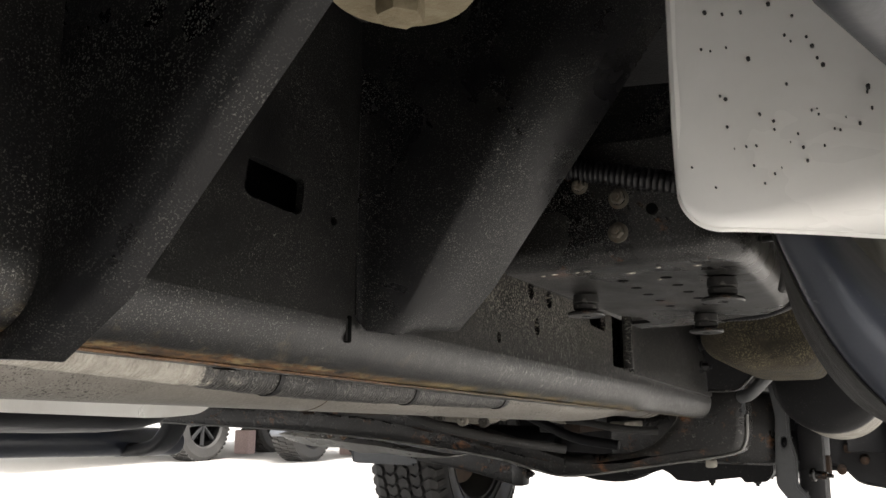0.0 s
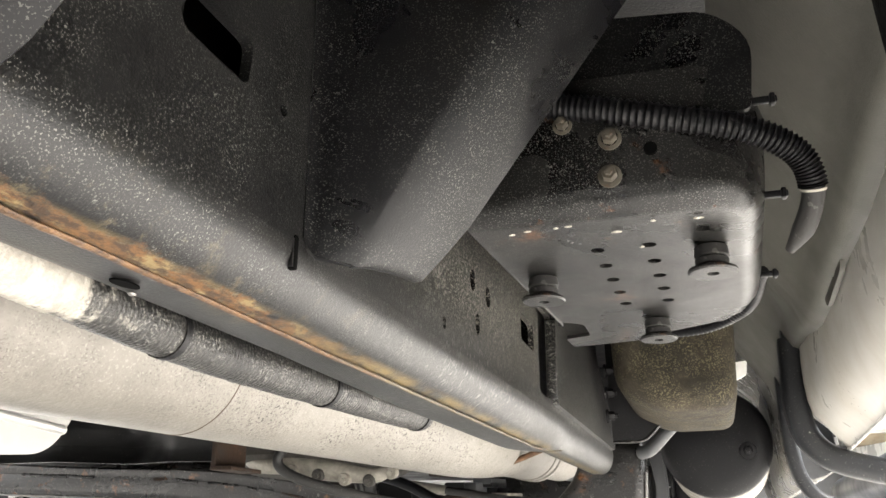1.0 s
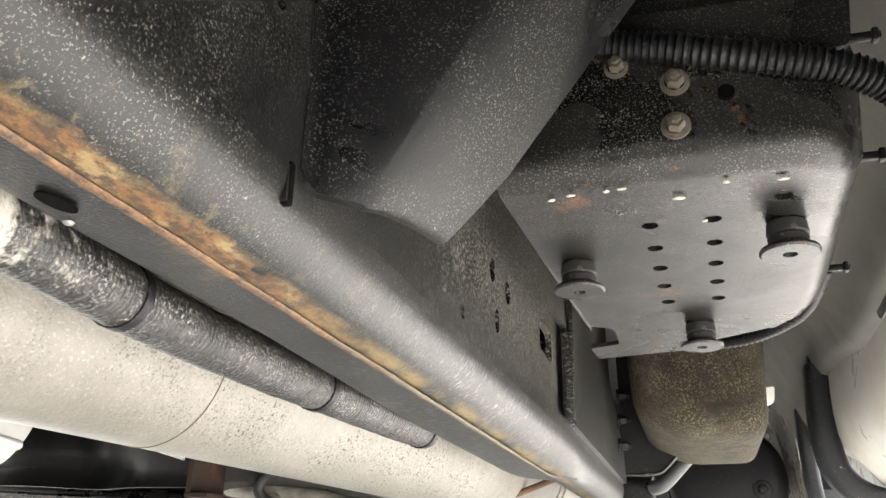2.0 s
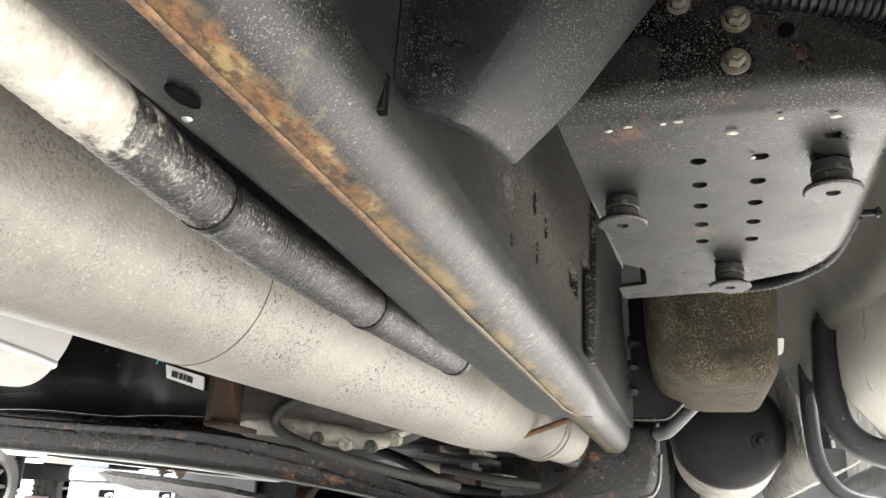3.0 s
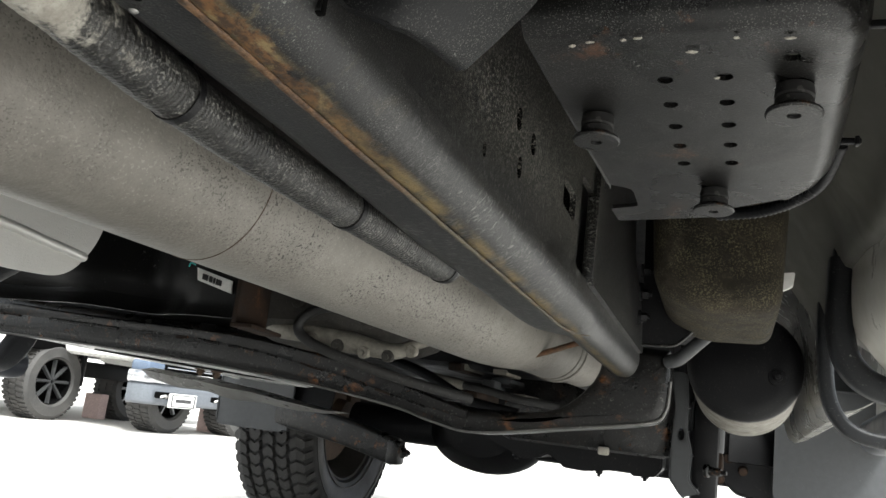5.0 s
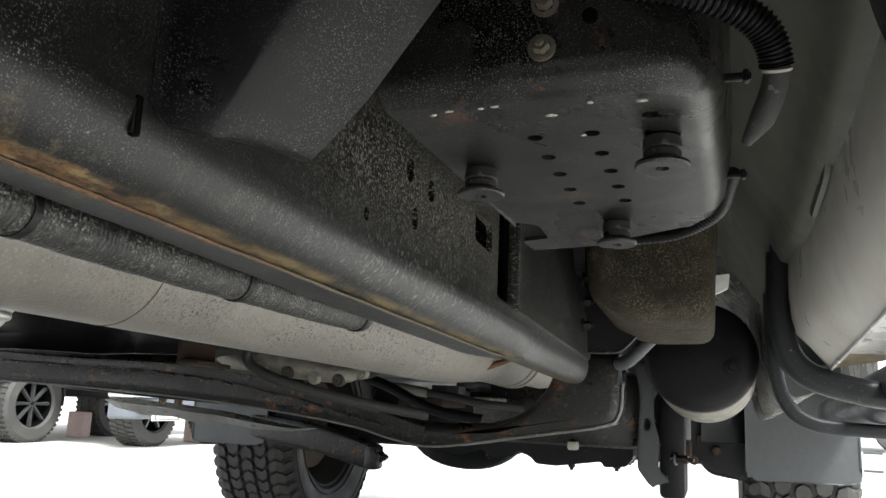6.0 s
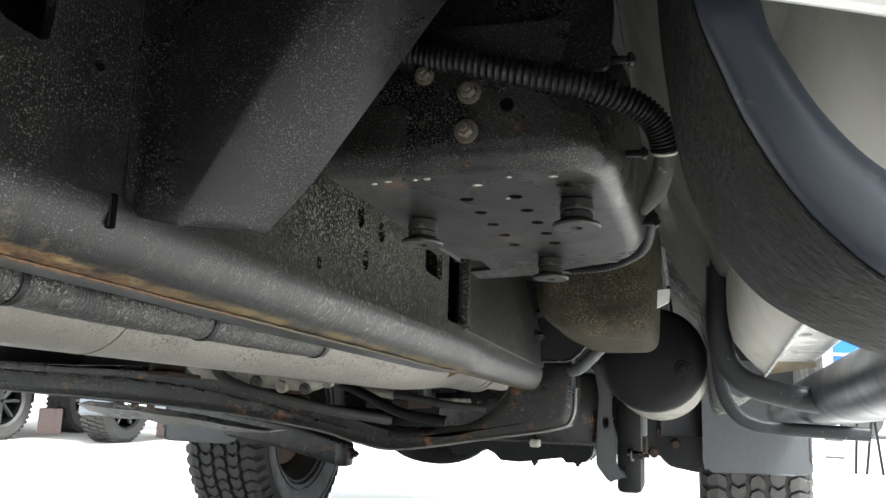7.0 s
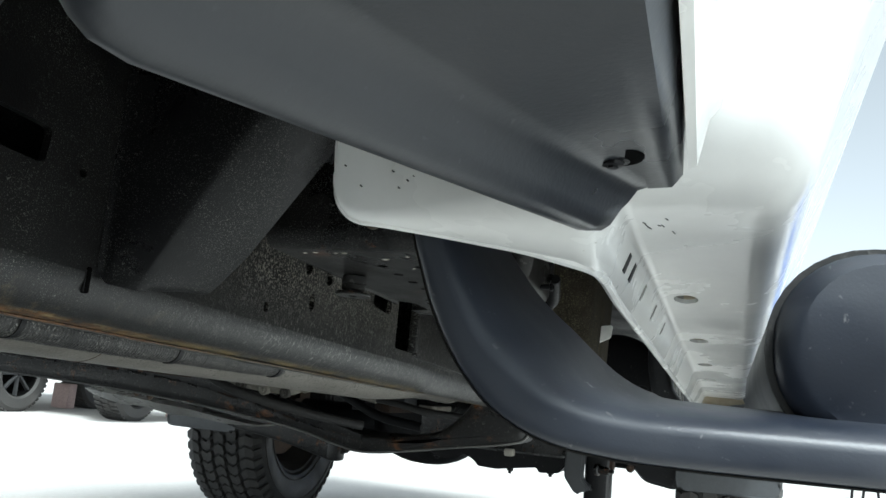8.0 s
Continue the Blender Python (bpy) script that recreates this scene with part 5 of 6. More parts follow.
# ---- side step ----
def make_step():
    st = thing("side_step", (0.85, 1.2, 0.56), "black powder coated tubular side step", "side step")
    # pressed arm: rounded rear edge, broad top, slanting gritty underside
    low_rear = [(0.7005, 0.77), (0.7005, 0.70), (0.7005, 0.66), (0.7007, 0.642), (0.702, 0.628), (0.7065, 0.615), (0.7112, 0.603), (0.7185, 0.5895), (0.727, 0.5785), (0.737, 0.5695), (0.752, 0.5625), (0.770, 0.5595), (0.80, 0.5585), (0.90, 0.5600)]
    top_rear = [(0.7145, 0.77), (0.7145, 0.70), (0.7145, 0.66), (0.7150, 0.639), (0.717, 0.625), (0.7205, 0.616), (0.7255, 0.606), (0.7335, 0.595), (0.743, 0.587), (0.752, 0.581), (0.762, 0.5775), (0.776, 0.5755), (0.80, 0.5755), (0.90, 0.577)]
    top_front = [(0.716, 0.77), (0.716, 0.70), (0.7165, 0.66), (0.7180, 0.647), (0.7215, 0.637), (0.7275, 0.628), (0.735, 0.6185), (0.743, 0.6105), (0.752, 0.603), (0.762, 0.594), (0.771, 0.587), (0.782, 0.582), (0.80, 0.5795), (0.90, 0.579)]
    low_front = [(0.690, 0.77), (0.691, 0.70), (0.693, 0.66), (0.695, 0.640), (0.697, 0.625), (0.700, 0.6105), (0.705, 0.598), (0.711, 0.587), (0.719, 0.577), (0.728, 0.5705), (0.739, 0.565), (0.755, 0.5605), (0.80, 0.558), (0.90, 0.559)]
    quads = list(zip(*[smooth_path([(x, y, z) for x, z in line], 5) for line, y in ((low_rear, 0.622), (top_rear, 0.622), (top_front, 0.685), (low_front, 0.700))]))
    bm, under = bmesh.new(), bmesh.new()
    rings, grit = [], []
    for quad in quads:
        quad = [Vector(q) for q in quad]
        ring = []
        for k, (r, s) in enumerate(((0.004, 0.005), (0.0075, 0.024), (0.004, 0.004), (0.004, 0.004))):
            p, before, after = quad[k], quad[k - 1], quad[(k + 1) % 4]
            d0, d1 = before - p, after - p
            e0, e1 = p + d0 * min(0.46, r / d0.length), p + d1 * min(0.46, s / d1.length)
            for i in range(8):
                u = i / 7
                ring.append(e0 * (1 - u) ** 2 + p * (2 * u * (1 - u)) + e1 * u ** 2)
        rings.append(ring)
        out = (quad[0] - quad[1]).normalized() * 0.0006
        near, far = quad[0].lerp(quad[3], 0.03), quad[3]
        grit.append([near, near + out, far + out, far])
    ring_loft(bm, rings)
    arm = part("mount_arm", bm, STEP, st, angle=60, raked=False)
    ring_loft(under, grit)
    part("arm_plate", under, GRIT, arm, "black gritty underside plate", raked=False)
    y = 1.60
    pts = [(0.7405, y, 0.722), (0.7395, y, 0.69), (0.7385, y, 0.652), (0.7405, y, 0.625), (0.7465, y, 0.600), (0.759, y, 0.581), (0.778, y, 0.568), (0.81, y, 0.558), (0.86, y, 0.5495), (0.95, y, 0.545)]
    bm = bmesh.new()
    sweep(bm, smooth_path(pts, 8), rounded(0.031, 0.042, 0.011, 6), up=(0, 1, 0))
    front_arm = part("mount_arm", bm, ARM, st, raked=False)
    bm = bmesh.new()
    box(bm, (0.7295, y - 0.014, 0.715), (0.7515, y + 0.014, 0.748), 0.003)
    part("bolt_tab", bm, ARM, front_arm, raked=False)
    bm = bmesh.new()
    sweep(bm, smooth_path([(0.741, 1.80, 0.70), (0.742, 1.80, 0.64), (0.748, 1.80, 0.568), (0.765, 1.80, 0.531), (0.79, 1.80, 0.514), (0.83, 1.80, 0.508), (0.95, 1.80, 0.505)], 8), rounded(0.020, 0.03, 0.006), up=(0, 1, 0))
    part("arm_brace", bm, ARM, st, raked=False)
    bm = bmesh.new()
    path = [(0.868, 0.655, 0.598), (0.868, 0.660, 0.598), (0.868, 0.672, 0.598), (0.868, 0.70, 0.598), (0.872, 0.9, 0.598), (0.89, 1.3, 0.598), (0.90, 2.3, 0.598)]
    sizes = [0.80, 0.93, 0.99, 1, 1, 1, 1]
    rings = []
    for (x, yy, z), k in zip(path, sizes):
        rings.append([(x + a * k, yy, z + b * k) for a, b in rounded(0.094, 0.070, 0.033, 8)])
    ring_loft(bm, rings)
    bar = part("step_bar", bm, STEP, st)
    bm = bmesh.new()
    sweep(bm, [(0.868, 0.667, 0.598), (0.868, 0.671, 0.598)], rounded(0.0955, 0.0715, 0.034, 8))
    part("end_cap_seam", bm, RUBBER, bar)


make_step()


def make_far_step():
    st = thing("side_step", (-0.93, 1.2, 0.5), "black tubular side step on the far side of the truck", "side step")
    bm = bmesh.new()
    ring_loft(bm, [[(-0.93 + a * k, y, 0.522 + b * k) for a, b in rounded(0.094, 0.070, 0.033, 6)] for y, k in ((0.60, 0.8), (0.61, 0.95), (0.63, 1), (1.3, 1), (1.94, 1), (1.96, 0.9))])
    part("step_bar", bm, STEP, st)
    for y in (0.72, 1.25, 1.80):
        bm = bmesh.new()
        sweep(bm, smooth_path([(-0.74, y, 0.70), (-0.745, y, 0.60), (-0.78, y, 0.535), (-0.83, y, 0.508), (-0.93, y, 0.500)], 6), rounded(0.03, 0.06, 0.010), up=(0, 1, 0))
        part("mount_arm", bm, ARM, st)


make_far_step()


# ---- truck front, added to close off sky light ----
def make_front():
    fr = thing("engine_bay", (0, 3.4, 0.7), "engine bay and fenders added above the front axle against sky light", "truck front")
    bm = bmesh.new()
    box(bm, (-0.62, 2.2, 0.70), (0.45, 3.9, 0.95), 0.04)
    part("engine", bm, BLACK, fr, "dark engine and gearbox underside")
    bm = bmesh.new()
    box(bm, (-0.95, 2.9, 1.20), (0.95, 4.3, 1.25))
    part("unseen_hood", bm, WHITE, fr)
    for s in (-1, 1):
        bm = bmesh.new()
        ol = [(2.4, 0.62), (2.95, 0.60)] + [(3.46 - 0.50 * math.cos(radians(a)), 0.45 + 0.50 * math.sin(radians(a))) for a in range(15, 166, 10)] + [(4.3, 0.6), (4.3, 1.22), (2.4, 1.22)]
        slab(bm, ol, [], (0.98 * s, 0, 0), (0, 1, 0), (0, 0, 1), 0.02)
        part("fender", bm, WHITE, fr)
        bm = bmesh.new()
        prof = [(3.46 - 0.49 * math.cos(radians(a)), 0.45 + 0.49 * math.sin(radians(a))) for a in range(10, 171, 10)]
        rings = []
        for x in (0.62 * s, 0.97 * s):
            rings.append([(x, y, z) for y, z in prof] + [(x, 3.46 + (y - 3.46) * 1.02, 0.45 + (z - 0.45) * 1.02) for y, z in prof[::-1]])
        ring_loft(bm, rings)
        part("wheel_liner", bm, BLACK, fr)
    bm = bmesh.new()
    box(bm, (-0.95, 4.25, 0.55), (0.95, 4.32, 1.2))
    part("bumper", bm, BLACK, fr)


make_front()


def make_skid():
    sk = thing("skid_plate", (-0.3, 1.75, 0.50), "flat skid plate below the crossmember, white for reflected ground", "skid plate")
    # White base colour stands in for sunlit ground reflected in the plate
    bm = bmesh.new()
    rings = []
    for x, y1, drop in ((-0.97, 2.04, 0.0), (-0.86, 2.05, 0.002), (-0.76, 2.08, 0.009), (-0.66, 2.10, 0.013), (-0.47, 2.08, 0.014), (-0.30, 2.04, 0.014), (-0.16, 1.95, 0.010), (-0.12, 1.90, 0.006)):
        z = 0.4945 - 0.045 * x
        rings.append([(x, 1.797, z), (x, y1 - 0.02, z - drop), (x, y1, z - drop + 0.003), (x, y1, z - drop + 0.006), (x, 1.797, z + 0.004)])
    ring_loft(bm, rings)
    part("plate", bm, WHITE, sk, raked=False)
    # Black tube stands in for the dark line of a slot
    bm = bmesh.new()
    tube(bm, [(x, y, 0.4935 - 0.045 * x - 0.0035) for x, y in ((-0.62, 1.86), (-0.5, 1.84), (-0.3, 1.84), (-0.2, 1.87), (-0.19, 1.93))], 0.0022, 8)
    part("slot_line", bm, BLACK, sk, raked=False)
    for x, y in ((-0.42, 1.95), (-0.36, 1.92)):
        bm = bmesh.new()
        hexbolt(bm, (x, y, 0.487 - 0.045 * x), (0, 0, -1), 0.008, 0.010)
        part("bolt", bm, SOOT, sk, raked=False)


make_skid()


def make_undercarriage():
    # left steering arm
    ar = thing("steering_linkage", (-0.6, 3.0, 0.38), "black forged steering linkage beside the far tyre", "steering linkage")
    bm = bmesh.new()
    sweep(bm, smooth_path([(-0.97, 3.0, 0.425), (-0.78, 2.96, 0.412), (-0.55, 2.96, 0.380), (-0.37, 2.97, 0.338)], 6), rounded(0.05, 0.085, 0.014))
    part("arm", bm, CROSS, ar, raked=False)
    bm = bmesh.new()
    box(bm, (-0.39, 2.93, 0.30), (-0.345, 2.99, 0.375), 0.01)
    hexbolt(bm, (-0.345, 2.96, 0.34), (1, -0.3, 0), 0.012, 0.02)
    part("ball_joint", bm, CROSS, ar, raked=False)
    # bracket that drops from the rail's front
    br = thing("drop_bracket", (0.53, 2.3, 0.37), "dusty grey drop bracket below the front of the frame", "bracket")
    bm = bmesh.new()
    ol = round_poly([(0.498, 0.62), (0.530, 0.62), (0.536, 0.548), (0.536, 0.50), (0.548, 0.455), (0.545, 0.40), (0.568, 0.378), (0.531, 0.365), (0.504, 0.40), (0.504, 0.45), (0.510, 0.547)], 0.01)
    slab(bm, ol, [disc_loop(0.524, 0.492, 0.007, 12, 1.8)], (0, 2.33, 0), (1, 0, 0), (0, 0, 1), 0.03)
    bmesh.ops.bevel(bm, geom=[e for e in bm.edges if e.calc_face_angle(0) > 1.2], offset=0.004, segments=2, affect="EDGES")
    part("arm", bm, FLAP, br, raked=False)
    bm = bmesh.new()
    hexbolt(bm, (0.575, 2.31, 0.425), (1, -0.4, 0), 0.009, 0.03)
    part("bolt", bm, CROSS, br, raked=False)
    bm = bmesh.new()
    box(bm, (0.545, 2.34, 0.34), (0.60, 2.46, 0.62), 0.012)
    part("backing", bm, BLACK, br, raked=False)
    # lower cross beam and its clutter
    lb = thing("front_crossmember", (0.3, 2.5, 0.42), "black lower front crossmember behind the drop bracket", "crossmember")
    bm = bmesh.new()
    box(bm, (0.12, 2.36, 0.435), (0.505, 2.46, 0.60), 0.02)
    part("beam", bm, CROSS, lb, raked=False)
    bm = bmesh.new()
    ol = round_poly([(-0.02, 0.50), (0.06, 0.43), (0.155, 0.392), (0.195, 0.400), (0.212, 0.411), (0.238, 0.398), (0.252, 0.384), (0.30, 0.382), (0.405, 0.398), (0.412, 0.386), (0.462, 0.390), (0.478, 0.41), (0.478, 0.56), (-0.02, 0.56)], 0.006)
    slab(bm, ol, [], (0, 2.60, 0), (1, 0, 0), (0, 0, 1), 0.12)
    bmesh.ops.bevel(bm, geom=[e for e in bm.edges if e.calc_face_angle(0) > 1.2 and len(e.link_faces) == 2], offset=0.004, segments=2, affect="EDGES")
    part("lower_beam", bm, BLACK, lb, raked=False)
    for x, z, r in ((0.135, 0.412, 0.012), (0.335, 0.398, 0.009), (0.44, 0.402, 0.010)):
        bm = bmesh.new()
        hexbolt(bm, (x, 2.50, z), (0, -0.3, -1), r, 0.016)
        part("bolt", bm, BLACK, lb, raked=False)
    bm = bmesh.new()
    box(bm, (0.35, 2.34, 0.428), (0.372, 2.37, 0.446), 0.004)
    part("rubber_plug", bm, MUD, lb, raked=False)
    # shock, knuckle
    sh = thing("shock_absorber", (0.59, 2.37, 0.45), "grey shock absorber body with a rusty foot", "shock absorber")
    bm = bmesh.new()
    revolve(bm, [(0, 0), (0.017, 0.0), (0.018, 0.004), (0.018, 0.20), (0, 0.20)], (0.592, 2.37, 0.463), (0, 0, 1), 20)
    part("body", bm, FLAP, sh, raked=False)
    bm = bmesh.new()
    box(bm, (0.565, 2.36, 0.415), (0.61, 2.40, 0.465), 0.01)
    part("foot", bm, RUSTB, sh, raked=False)
    kn = thing("steering_knuckle", (0.65, 3.0, 0.35), "dark rusty steering knuckle beside the mud flap", "steering knuckle")
    bm = bmesh.new()
    rings = []
    for y, g in ((3.0, 0.01), (3.02, 0), (3.10, 0), (3.12, 0.01)):
        rings.append([(x, y, z) for x, z in round_poly([(0.50 + g, 0.60), (0.52 + g, 0.40 + g), (0.60, 0.395 + g), (0.64, 0.35 + g), (0.74 - g, 0.335 + g), (0.75 - g, 0.60)], 0.02, 3)])
    ring_loft(bm, rings)
    part("casting", bm, BLACK, kn, raked=False)
    for x, z in ((0.60, 0.39), (0.66, 0.42), (0.62, 0.45)):
        bm = bmesh.new()
        revolve(bm, [(0, 0), (0.014, 0), (0.012, 0.02), (0, 0.025)], (x, 3.0, z), (0, -1, -0.2), 10)
        part("bolt", bm, RUSTB, kn, raked=False)
    # pale strut behind the canister
    bm = bmesh.new()
    tube(bm, [(0.60, 1.72, 0.645), (0.578, 1.70, 0.622), (0.560, 1.69, 0.602), (0.545, 1.69, 0.588), (0.530, 1.70, 0.584)], 0.0095, 14)
    solo("body_strut", bm, FLAP, "pale grey bent tube beside the crossmember end", "strut", raked=False)
    # black hanger plate between the rail's nose and the canister
    hp = thing("canister_bracket", (0.53, 1.56, 0.60), "black sheet steel bracket beside the dirty canister", "bracket")
    bm = bmesh.new()
    ol = round_poly([(0.500, 0.76), (0.506, 0.592), (0.547, 0.594, 0.012), (0.568, 0.614, 0.012), (0.568, 0.76)], 0.004)
    slab(bm, ol, [], (0, 1.575, 0), (1, 0, 0), (0, 0, 1), 0.004)
    part("sheet", bm, BLACK, hp, raked=False)
    bm = bmesh.new()
    sweep(bm, smooth_path([(0.506, 1.571, 0.592), (0.53, 1.571, 0.592), (0.546, 1.571, 0.594), (0.556, 1.571, 0.601), (0.568, 1.571, 0.614)], 5), circle(0.002, 8))
    part("rolled_edge", bm, RAIL, hp, raked=False)
    # rods and cables above the crossmember
    cb = thing("shift_cable", (0.1, 2.1, 0.52), "pale sleeve and dusty black cable above the crossmember", "cable")
    bm = bmesh.new()
    tube(bm, [(0.03, 2.10, 0.546), (0.07, 2.10, 0.541), (0.105, 2.10, 0.536)], 0.010, 12)
    part("sleeve", bm, ALU, cb, raked=False)
    bm = bmesh.new()
    tube(bm, [(0.10, 2.10, 0.537), (0.16, 2.10, 0.530), (0.22, 2.10, 0.520), (0.30, 2.12, 0.515)], 0.008, 12)
    part("cable", bm, RUBBER, cb, raked=False)
    bm = bmesh.new()
    tube(bm, [(-0.05, 2.0, 0.575), (0.05, 2.0, 0.548), (0.15, 2.0, 0.505), (0.25, 2.0, 0.49)], 0.010, 12)
    part("rod", bm, BLACK, cb, raked=False)
    bm = bmesh.new()
    pts = [(0.15, 1.535, 0.588), (0.105, 1.53, 0.604), (0.057, 1.53, 0.598), (0.030, 1.53, 0.577), (0.040, 1.535, 0.556), (0.095, 1.55, 0.535), (0.175, 1.60, 0.515), (0.26, 1.66, 0.50)]
    tube(bm, pts, 0.0075, 12)
    solo("breather_hose", bm, RUBBER, "black rubber breather hose looped below the housing", "hose", raked=False)
    # engine clutter seen over the crossmember
    rnd = random.Random(11)
    cl = thing("engine_underside", (0.1, 2.2, 0.55), "dark oily engine underside with small brackets", "engine")
    bm = bmesh.new()
    box(bm, (-0.5, 2.15, 0.575), (0.42, 2.9, 0.72), 0.03)
    part("sump", bm, BLACK, cl, raked=False)
    for k in range(16):
        bm = bmesh.new()
        x, z = rnd.uniform(0.0, 0.36), rnd.uniform(0.51, 0.59)
        w, h = rnd.uniform(0.008, 0.022), rnd.uniform(0.004, 0.012)
        box(bm, (x - w, 2.12 + rnd.uniform(0, 0.1), z - h), (x + w, 2.30, z + h), 0.003)
        part("bracket", bm, rnd.choice((ALU, BLACK, BLACK, RUSTB, FLAP)), cl, raked=False)


make_undercarriage()


def make_deflector():
    bm = bmesh.new()
    rings = []
    for x, z, w in ((-0.66, 0.498, 0.024), (-0.58, 0.494, 0.034), (-0.5, 0.490, 0.030), (-0.43, 0.484, 0.036), (-0.36, 0.478, 0.028), (-0.28, 0.467, 0.024), (-0.2, 0.456, 0.012), (-0.165, 0.452, 0.004)):
        rings.append([(x, 2.1, z), (x, 2.06, z - w * 0.3), (x, 2.10, z - w), (x, 2.16, z - w * 0.5)])
    ring_loft(bm, rings)
    solo("air_deflector", bm, TOE, "thin translucent grey plastic air deflector", "deflector", raked=False)


make_deflector()


# ---- the yard beyond ----
def far_wheel(parent, at, r, w, spokes):
    bm = bmesh.new()
    c = Vector(at)
    prof = [(r * 0.60, -w * 0.42), (r * 0.66, -w * 0.5), (r * 0.9, -w * 0.5), (r * 0.985, -w * 0.42), (r, -w * 0.3), (r, w * 0.3), (r * 0.985, w * 0.42), (r * 0.9, w * 0.5), (r * 0.66, w * 0.5), (r * 0.60, w * 0.42)]
    revolve(bm, prof, c, (1, 0, 0), 40, True)
    ty = part("tyre", bm, TYRE, parent, raked=False, angle=30)
    bm = bmesh.new()
    for i in range(44):
        for row in (-1, 0, 1):
            t = 2 * math.pi * (i + 0.5 * (row % 2)) / 44
            p = [(row * w * 0.3 + dx, r * q * math.cos(t + dt), r * q * math.sin(t + dt)) for q in (0.99, 1.03) for dx, dt in ((-w * 0.13, 0), (w * 0.13, 0.02), (w * 0.13, 0.10), (-w * 0.13, 0.08))]
            vs = [bm.verts.new(c + Vector(v)) for v in p]
            for q in ((4, 5, 6, 7), (0, 1, 5, 4), (1, 2, 6, 5), (2, 3, 7, 6), (3, 0, 4, 7)):
                bm.faces.new([vs[k] for k in q])
    tagged(part("tread", bm, TYRE, ty, raked=False, smooth=False), kind="stuff")
    bm = bmesh.new()
    revolve(bm, [(r * 0.62, w * 0.44), (r * 0.58, w * 0.40), (r * 0.55, w * 0.1), (0, 0)], c, (1, 0, 0), 36)
    rim = part("rim", bm, DARK, parent, "black alloy rim", raked=False)
    for i in range(spokes):
        t = 2 * math.pi * i / spokes
        bm = bmesh.new()
        d = Vector((0, math.cos(t), math.sin(t)))
        s = Vector((0, -math.sin(t), math.cos(t)))
        ring_loft(bm, [[c + Vector((w * (0.28 + q), 0, 0)) + d * (r * a) + s * b for b, q in ((-h, 0), (h, 0), (h * 0.6, 0.1), (-h * 0.6, 0.1))] for a, h in ((0.06, r * 0.035), (0.58, r * 0.05))])
        part("spoke", bm, RIMM, rim, "machined alloy spoke", raked=False)


def make_yard():
    ta = thing("parked_truck", (-5.4, 7.0, 0), "white lifted pickup parked sideways with black alloy wheels", "parked truck", "parked trucks")
    bm = bmesh.new()
    ol = round_poly([(4.2, 0.56), (5.85, 0.56), (5.93, 0.80), (6.1, 0.90), (6.55, 0.90), (6.75, 0.78), (6.82, 0.56), (9.0, 0.52), (9.0, 1.15), (8.2, 1.25), (7.7, 1.75), (5.6, 1.8), (5.4, 1.3), (4.2, 1.3)], 0.06)
    slab(bm, [(y, z) for y, z in ol], [], (-5.02, 0, 0), (0, 1, 0), (0, 0, 1), 0.02)
    box(bm, (-6.9, 4.2, 0.6), (-5.05, 9.0, 1.3), 0.05)
    part("body", bm, WHITE, ta, raked=False)
    bm = bmesh.new()
    box(bm, (-5.35, 6.7, 0.40), (-5.1, 9.0, 0.55), 0.02)
    part("frame", bm, BLACK, ta, raked=False)
    bm = bmesh.new()
    box(bm, (-5.30, 6.62, 0.32), (-5.02, 6.66, 0.92), 0.01)
    part("mud_flap", bm, BLACK, ta, raked=False)
    bm = bmesh.new()
    box(bm, (-5.4, 5.95, 0.6), (-5.03, 6.72, 0.95), 0.02)
    part("wheel_arch", bm, DARK, ta, raked=False)
    far_wheel(ta, (-5.16, 6.33, 0.335), 0.335, 0.27, 8)
    far_wheel(ta, (-5.45, 7.75, 0.33), 0.33, 0.28, 8)
    tb = thing("parked_truck", (-4.3, 7.2, 0), "silver pickup parked facing out with a chrome bumper", "parked truck", "parked trucks")
    bm = bmesh.new()
    box(bm, (-7.5, 6.36, 0.60), (-4.14, 7.75, 1.2), 0.08)
    part("body", bm, WHITE, tb, raked=False)
    bm = bmesh.new()
    sweep(bm, smooth_path([(-4.20, 6.335, 0.34), (-4.13, 6.34, 0.34), (-4.065, 6.39, 0.34), (-4.04, 6.55, 0.34), (-4.03, 6.93, 0.34), (-4.04, 7.4, 0.34), (-4.08, 7.66, 0.34), (-4.4, 7.76, 0.34)], 5), rounded(0.13, 0.18, 0.03))
    bp = part("lower_bumper", bm, GREYB, tb, "grey lower bumper", raked=False)
    for y in (6.465, 7.262):
        bm = bmesh.new()
        box(bm, (-3.985, y - 0.10, 0.31), (-3.962, y + 0.10, 0.365), 0.012)
        part("tow_hook", bm, DARK, bp, raked=False)
        bm = bmesh.new()
        tube(bm, [(-3.965, y - 0.04, 0.32), (-3.94, y, 0.335), (-3.965, y + 0.04, 0.32)], 0.012, 8)
        part("hook", bm, STEEL, bp, raked=False)
    bm = bmesh.new()
    sweep(bm, smooth_path([(-4.20, 6.31, 0.478), (-4.12, 6.315, 0.478), (-4.05, 6.36, 0.478), (-4.025, 6.52, 0.478), (-4.02, 6.93, 0.478), (-4.025, 7.4, 0.478), (-4.07, 7.68, 0.478), (-4.4, 7.78, 0.478)], 5), rounded(0.12, 0.105, 0.03))
    cb = part("bumper", bm, CHROME, tb, "chrome bumper", raked=False)
    bm = bmesh.new()
    box(bm, (-3.975, 6.42, 0.450), (-3.955, 7.05, 0.478), 0.006)
    part("bumper_slot", bm, DARK, cb, raked=False)
    bm = bmesh.new()
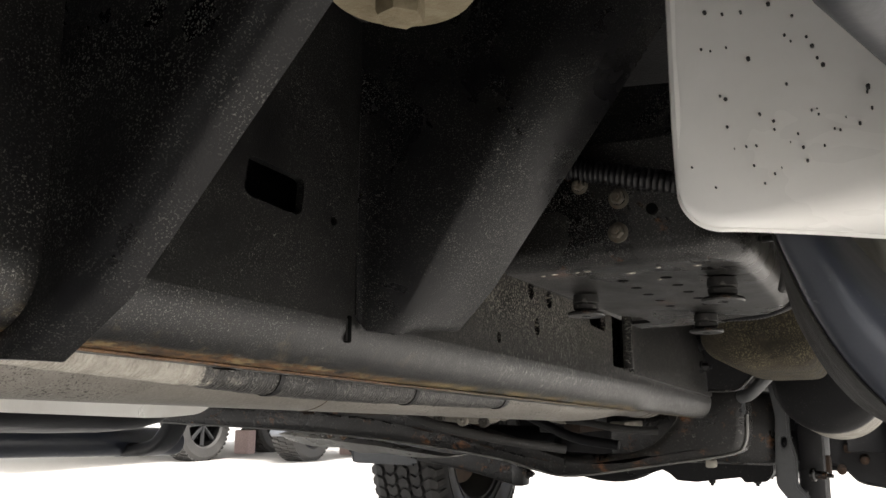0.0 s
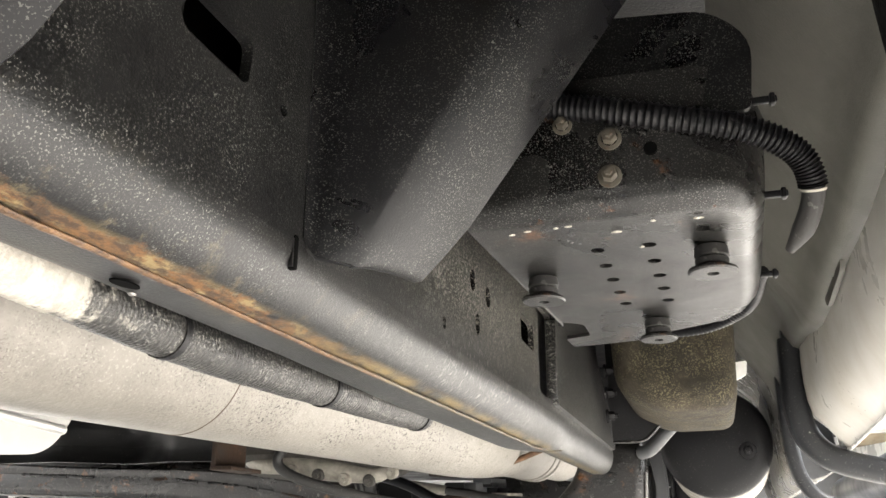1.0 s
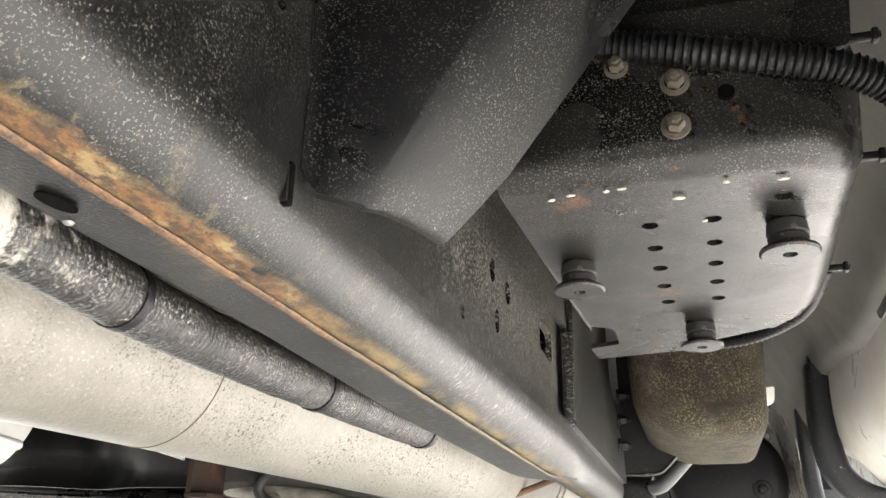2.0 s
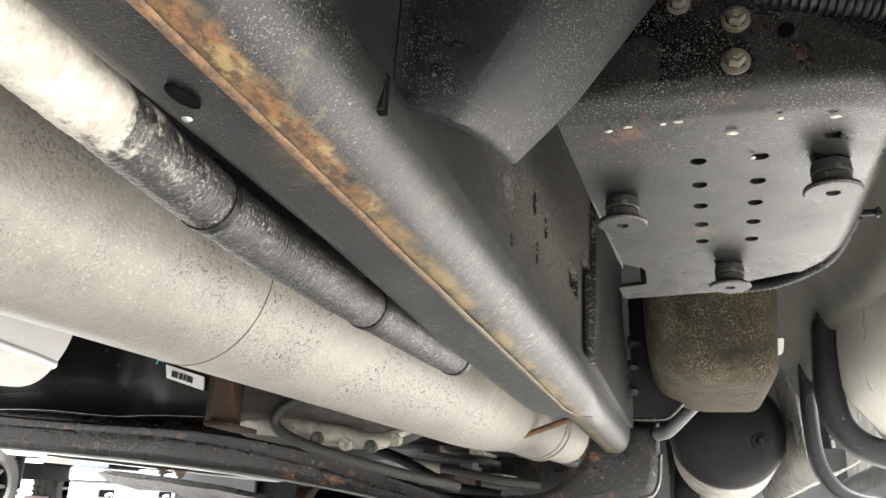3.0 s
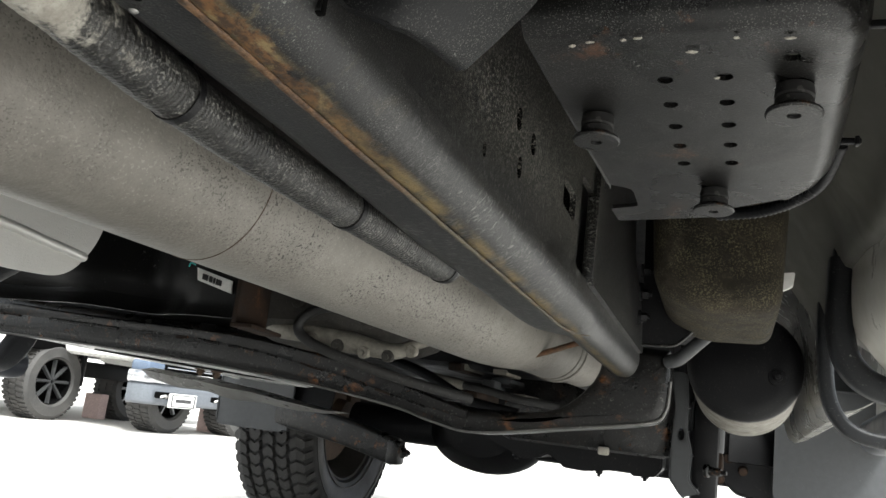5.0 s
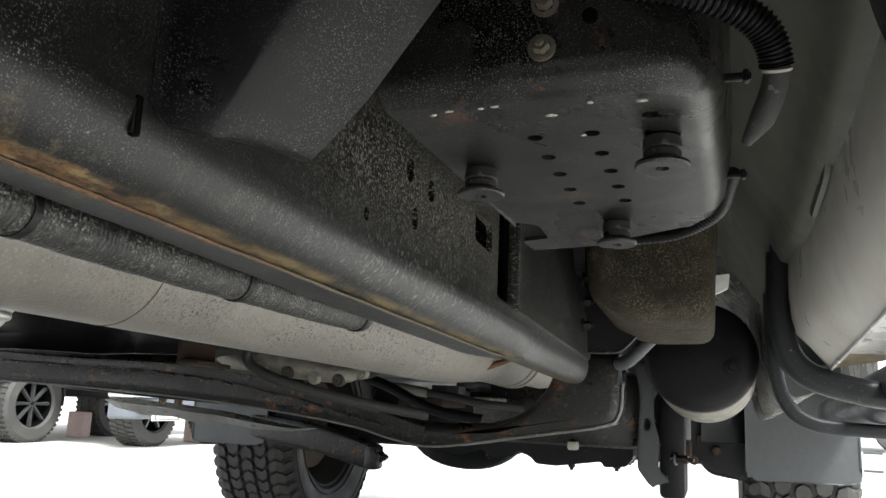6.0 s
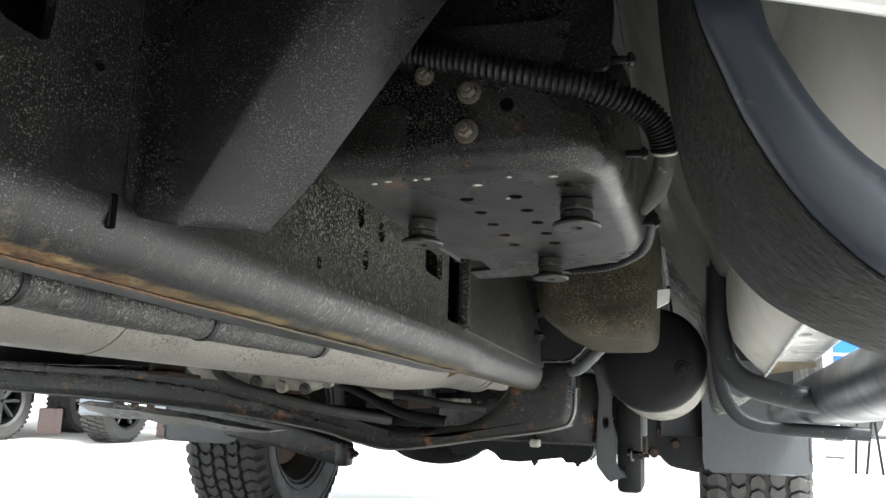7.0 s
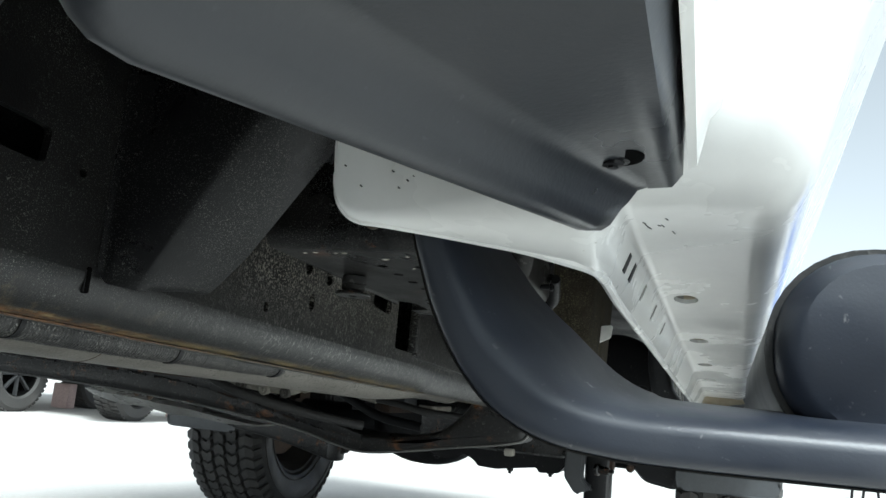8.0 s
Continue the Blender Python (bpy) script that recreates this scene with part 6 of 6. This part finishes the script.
    box(bm, (-4.25, 6.32, 0.52), (-4.06, 6.56, 0.62), 0.03, 3)
    part("headlight", bm, GLASS, tb, "clear headlight", raked=False)
    bm = bmesh.new()
    box(bm, (-4.2, 6.56, 0.545), (-4.07, 7.6, 0.72), 0.02)
    gr = part("grille", bm, DARK, tb, "dark grille", raked=False)
    for z in (0.57, 0.61, 0.65):
        bm = bmesh.new()
        box(bm, (-4.075, 6.58, z), (-4.055, 7.54, z + 0.012), 0.004)
        part("slat", bm, CHROME, gr, "chrome grille slat", raked=False)
    bm = bmesh.new()
    box(bm, (-3.962, 6.535, 0.238), (-3.945, 6.922, 0.36), 0.004)
    pl = part("number_plate", bm, LABEL, tb, "white plate", raked=False)
    for y0, y1, z0, z1 in ((6.56, 6.90, 0.345, 0.352), (6.56, 6.90, 0.246, 0.253), (6.56, 6.575, 0.246, 0.352), (6.885, 6.90, 0.246, 0.352), (6.62, 6.84, 0.285, 0.315)):
        bm = bmesh.new()
        box(bm, (-3.945, y0, z0), (-3.942, y1, z1))
        part("bar", bm, INK, pl, raked=False)
    far_wheel(tb, (-4.28, 6.85, 0.33), 0.33, 0.27, 6)
    far_wheel(tb, (-4.1, 7.75, 0.33), 0.33, 0.27, 6)
    # added white backdrop wall for the blown-out distance, and pink blocks
    bd = thing("backdrop_wall", (-14, 22, 0), "plain white wall added across the yard as a bright backdrop", "building")
    bm = bmesh.new()
    box(bm, (-40, 22.2, 0), (-6, 23, 5))
    part("wall", bm, WHITE, bd, raked=False)
    for x, y in ((-5.45, 7.36), (-4.4, 7.83)):
        bm = bmesh.new()
        box(bm, (x - 0.10, y - 0.06, 0), (x + 0.10, y + 0.06, 0.25), 0.012)
        solo("pink_block", bm, BRICK, "pale pink concrete block on the yard", "block", "pink blocks", raked=False)
    # beyond the front wheel on this side
    bl = thing("blue_van", (4.5, 16, 0), "bright blue and white van across the yard", "van")
    bm = bmesh.new()
    box(bm, (2.75, 15.4, 1.20), (7.5, 17.2, 2.3), 0.12, 3)
    part("upper_body", bm, BLUE, bl, raked=False)
    for x in (3.4, 6.6):
        bm = bmesh.new()
        revolve(bm, [(0, -0.1), (0.33, -0.1), (0.35, 0), (0.33, 0.1), (0, 0.1)], (x, 15.5, 0.35), (0, 1, 0), 24)
        part("wheel", bm, TYRE, bl, raked=False)
    bm = bmesh.new()
    box(bm, (2.70, 15.38, 0.35), (7.5, 17.2, 1.20), 0.08, 3)
    part("lower_body", bm, WHITE, bl, raked=False)
    bm = bmesh.new()
    box(bm, (2.9, 15.36, 1.34), (3.6, 15.42, 1.38))
    part("stripe", bm, WHITE, bl, raked=False)
    tr = thing("trailer_frame", (1.9, 6.6, 0), "light grey steel trailer drawbar on a stand", "trailer")
    for a, b, r in (((1.36, 6.6, 0.60), (2.1, 6.5, 0.86), 0.035), ((1.42, 6.9, 0.60), (1.75, 6.8, 0.78), 0.02), ((1.36, 6.62, 0.615), (2.3, 6.6, 0.60), 0.02), ((1.9, 6.55, 0.0), (1.9, 6.55, 0.80), 0.025)):
        bm = bmesh.new()
        sweep(bm, [a, b], rounded(2 * r, 2 * r, r * 0.3))
        part("beam", bm, FLAP, tr, raked=False)
    rk = thing("folding_rack", (1.95, 7.9, 0), "thin dark metal folding rack standing on concrete", "rack")
    for k, (x, lean) in enumerate(((1.78, 0.0), (1.86, 0.0), (1.98, 0.03), (2.06, 0.06), (2.18, -0.05), (2.26, 0.0))):
        bm = bmesh.new()
        sweep(bm, [(x, 7.9, 0.0), (x + lean, 7.9, 0.48)], rounded(0.02, 0.02, 0.004))
        part("post", bm, FLAP if k < 2 else BLACK, rk, raked=False)
    for z in (0.12, 0.26, 0.40):
        bm = bmesh.new()
        sweep(bm, [(1.76, 7.9, z), (1.90, 7.9, z)], rounded(0.02, 0.02, 0.004))
        part("rung", bm, FLAP, rk, raked=False)


make_yard()
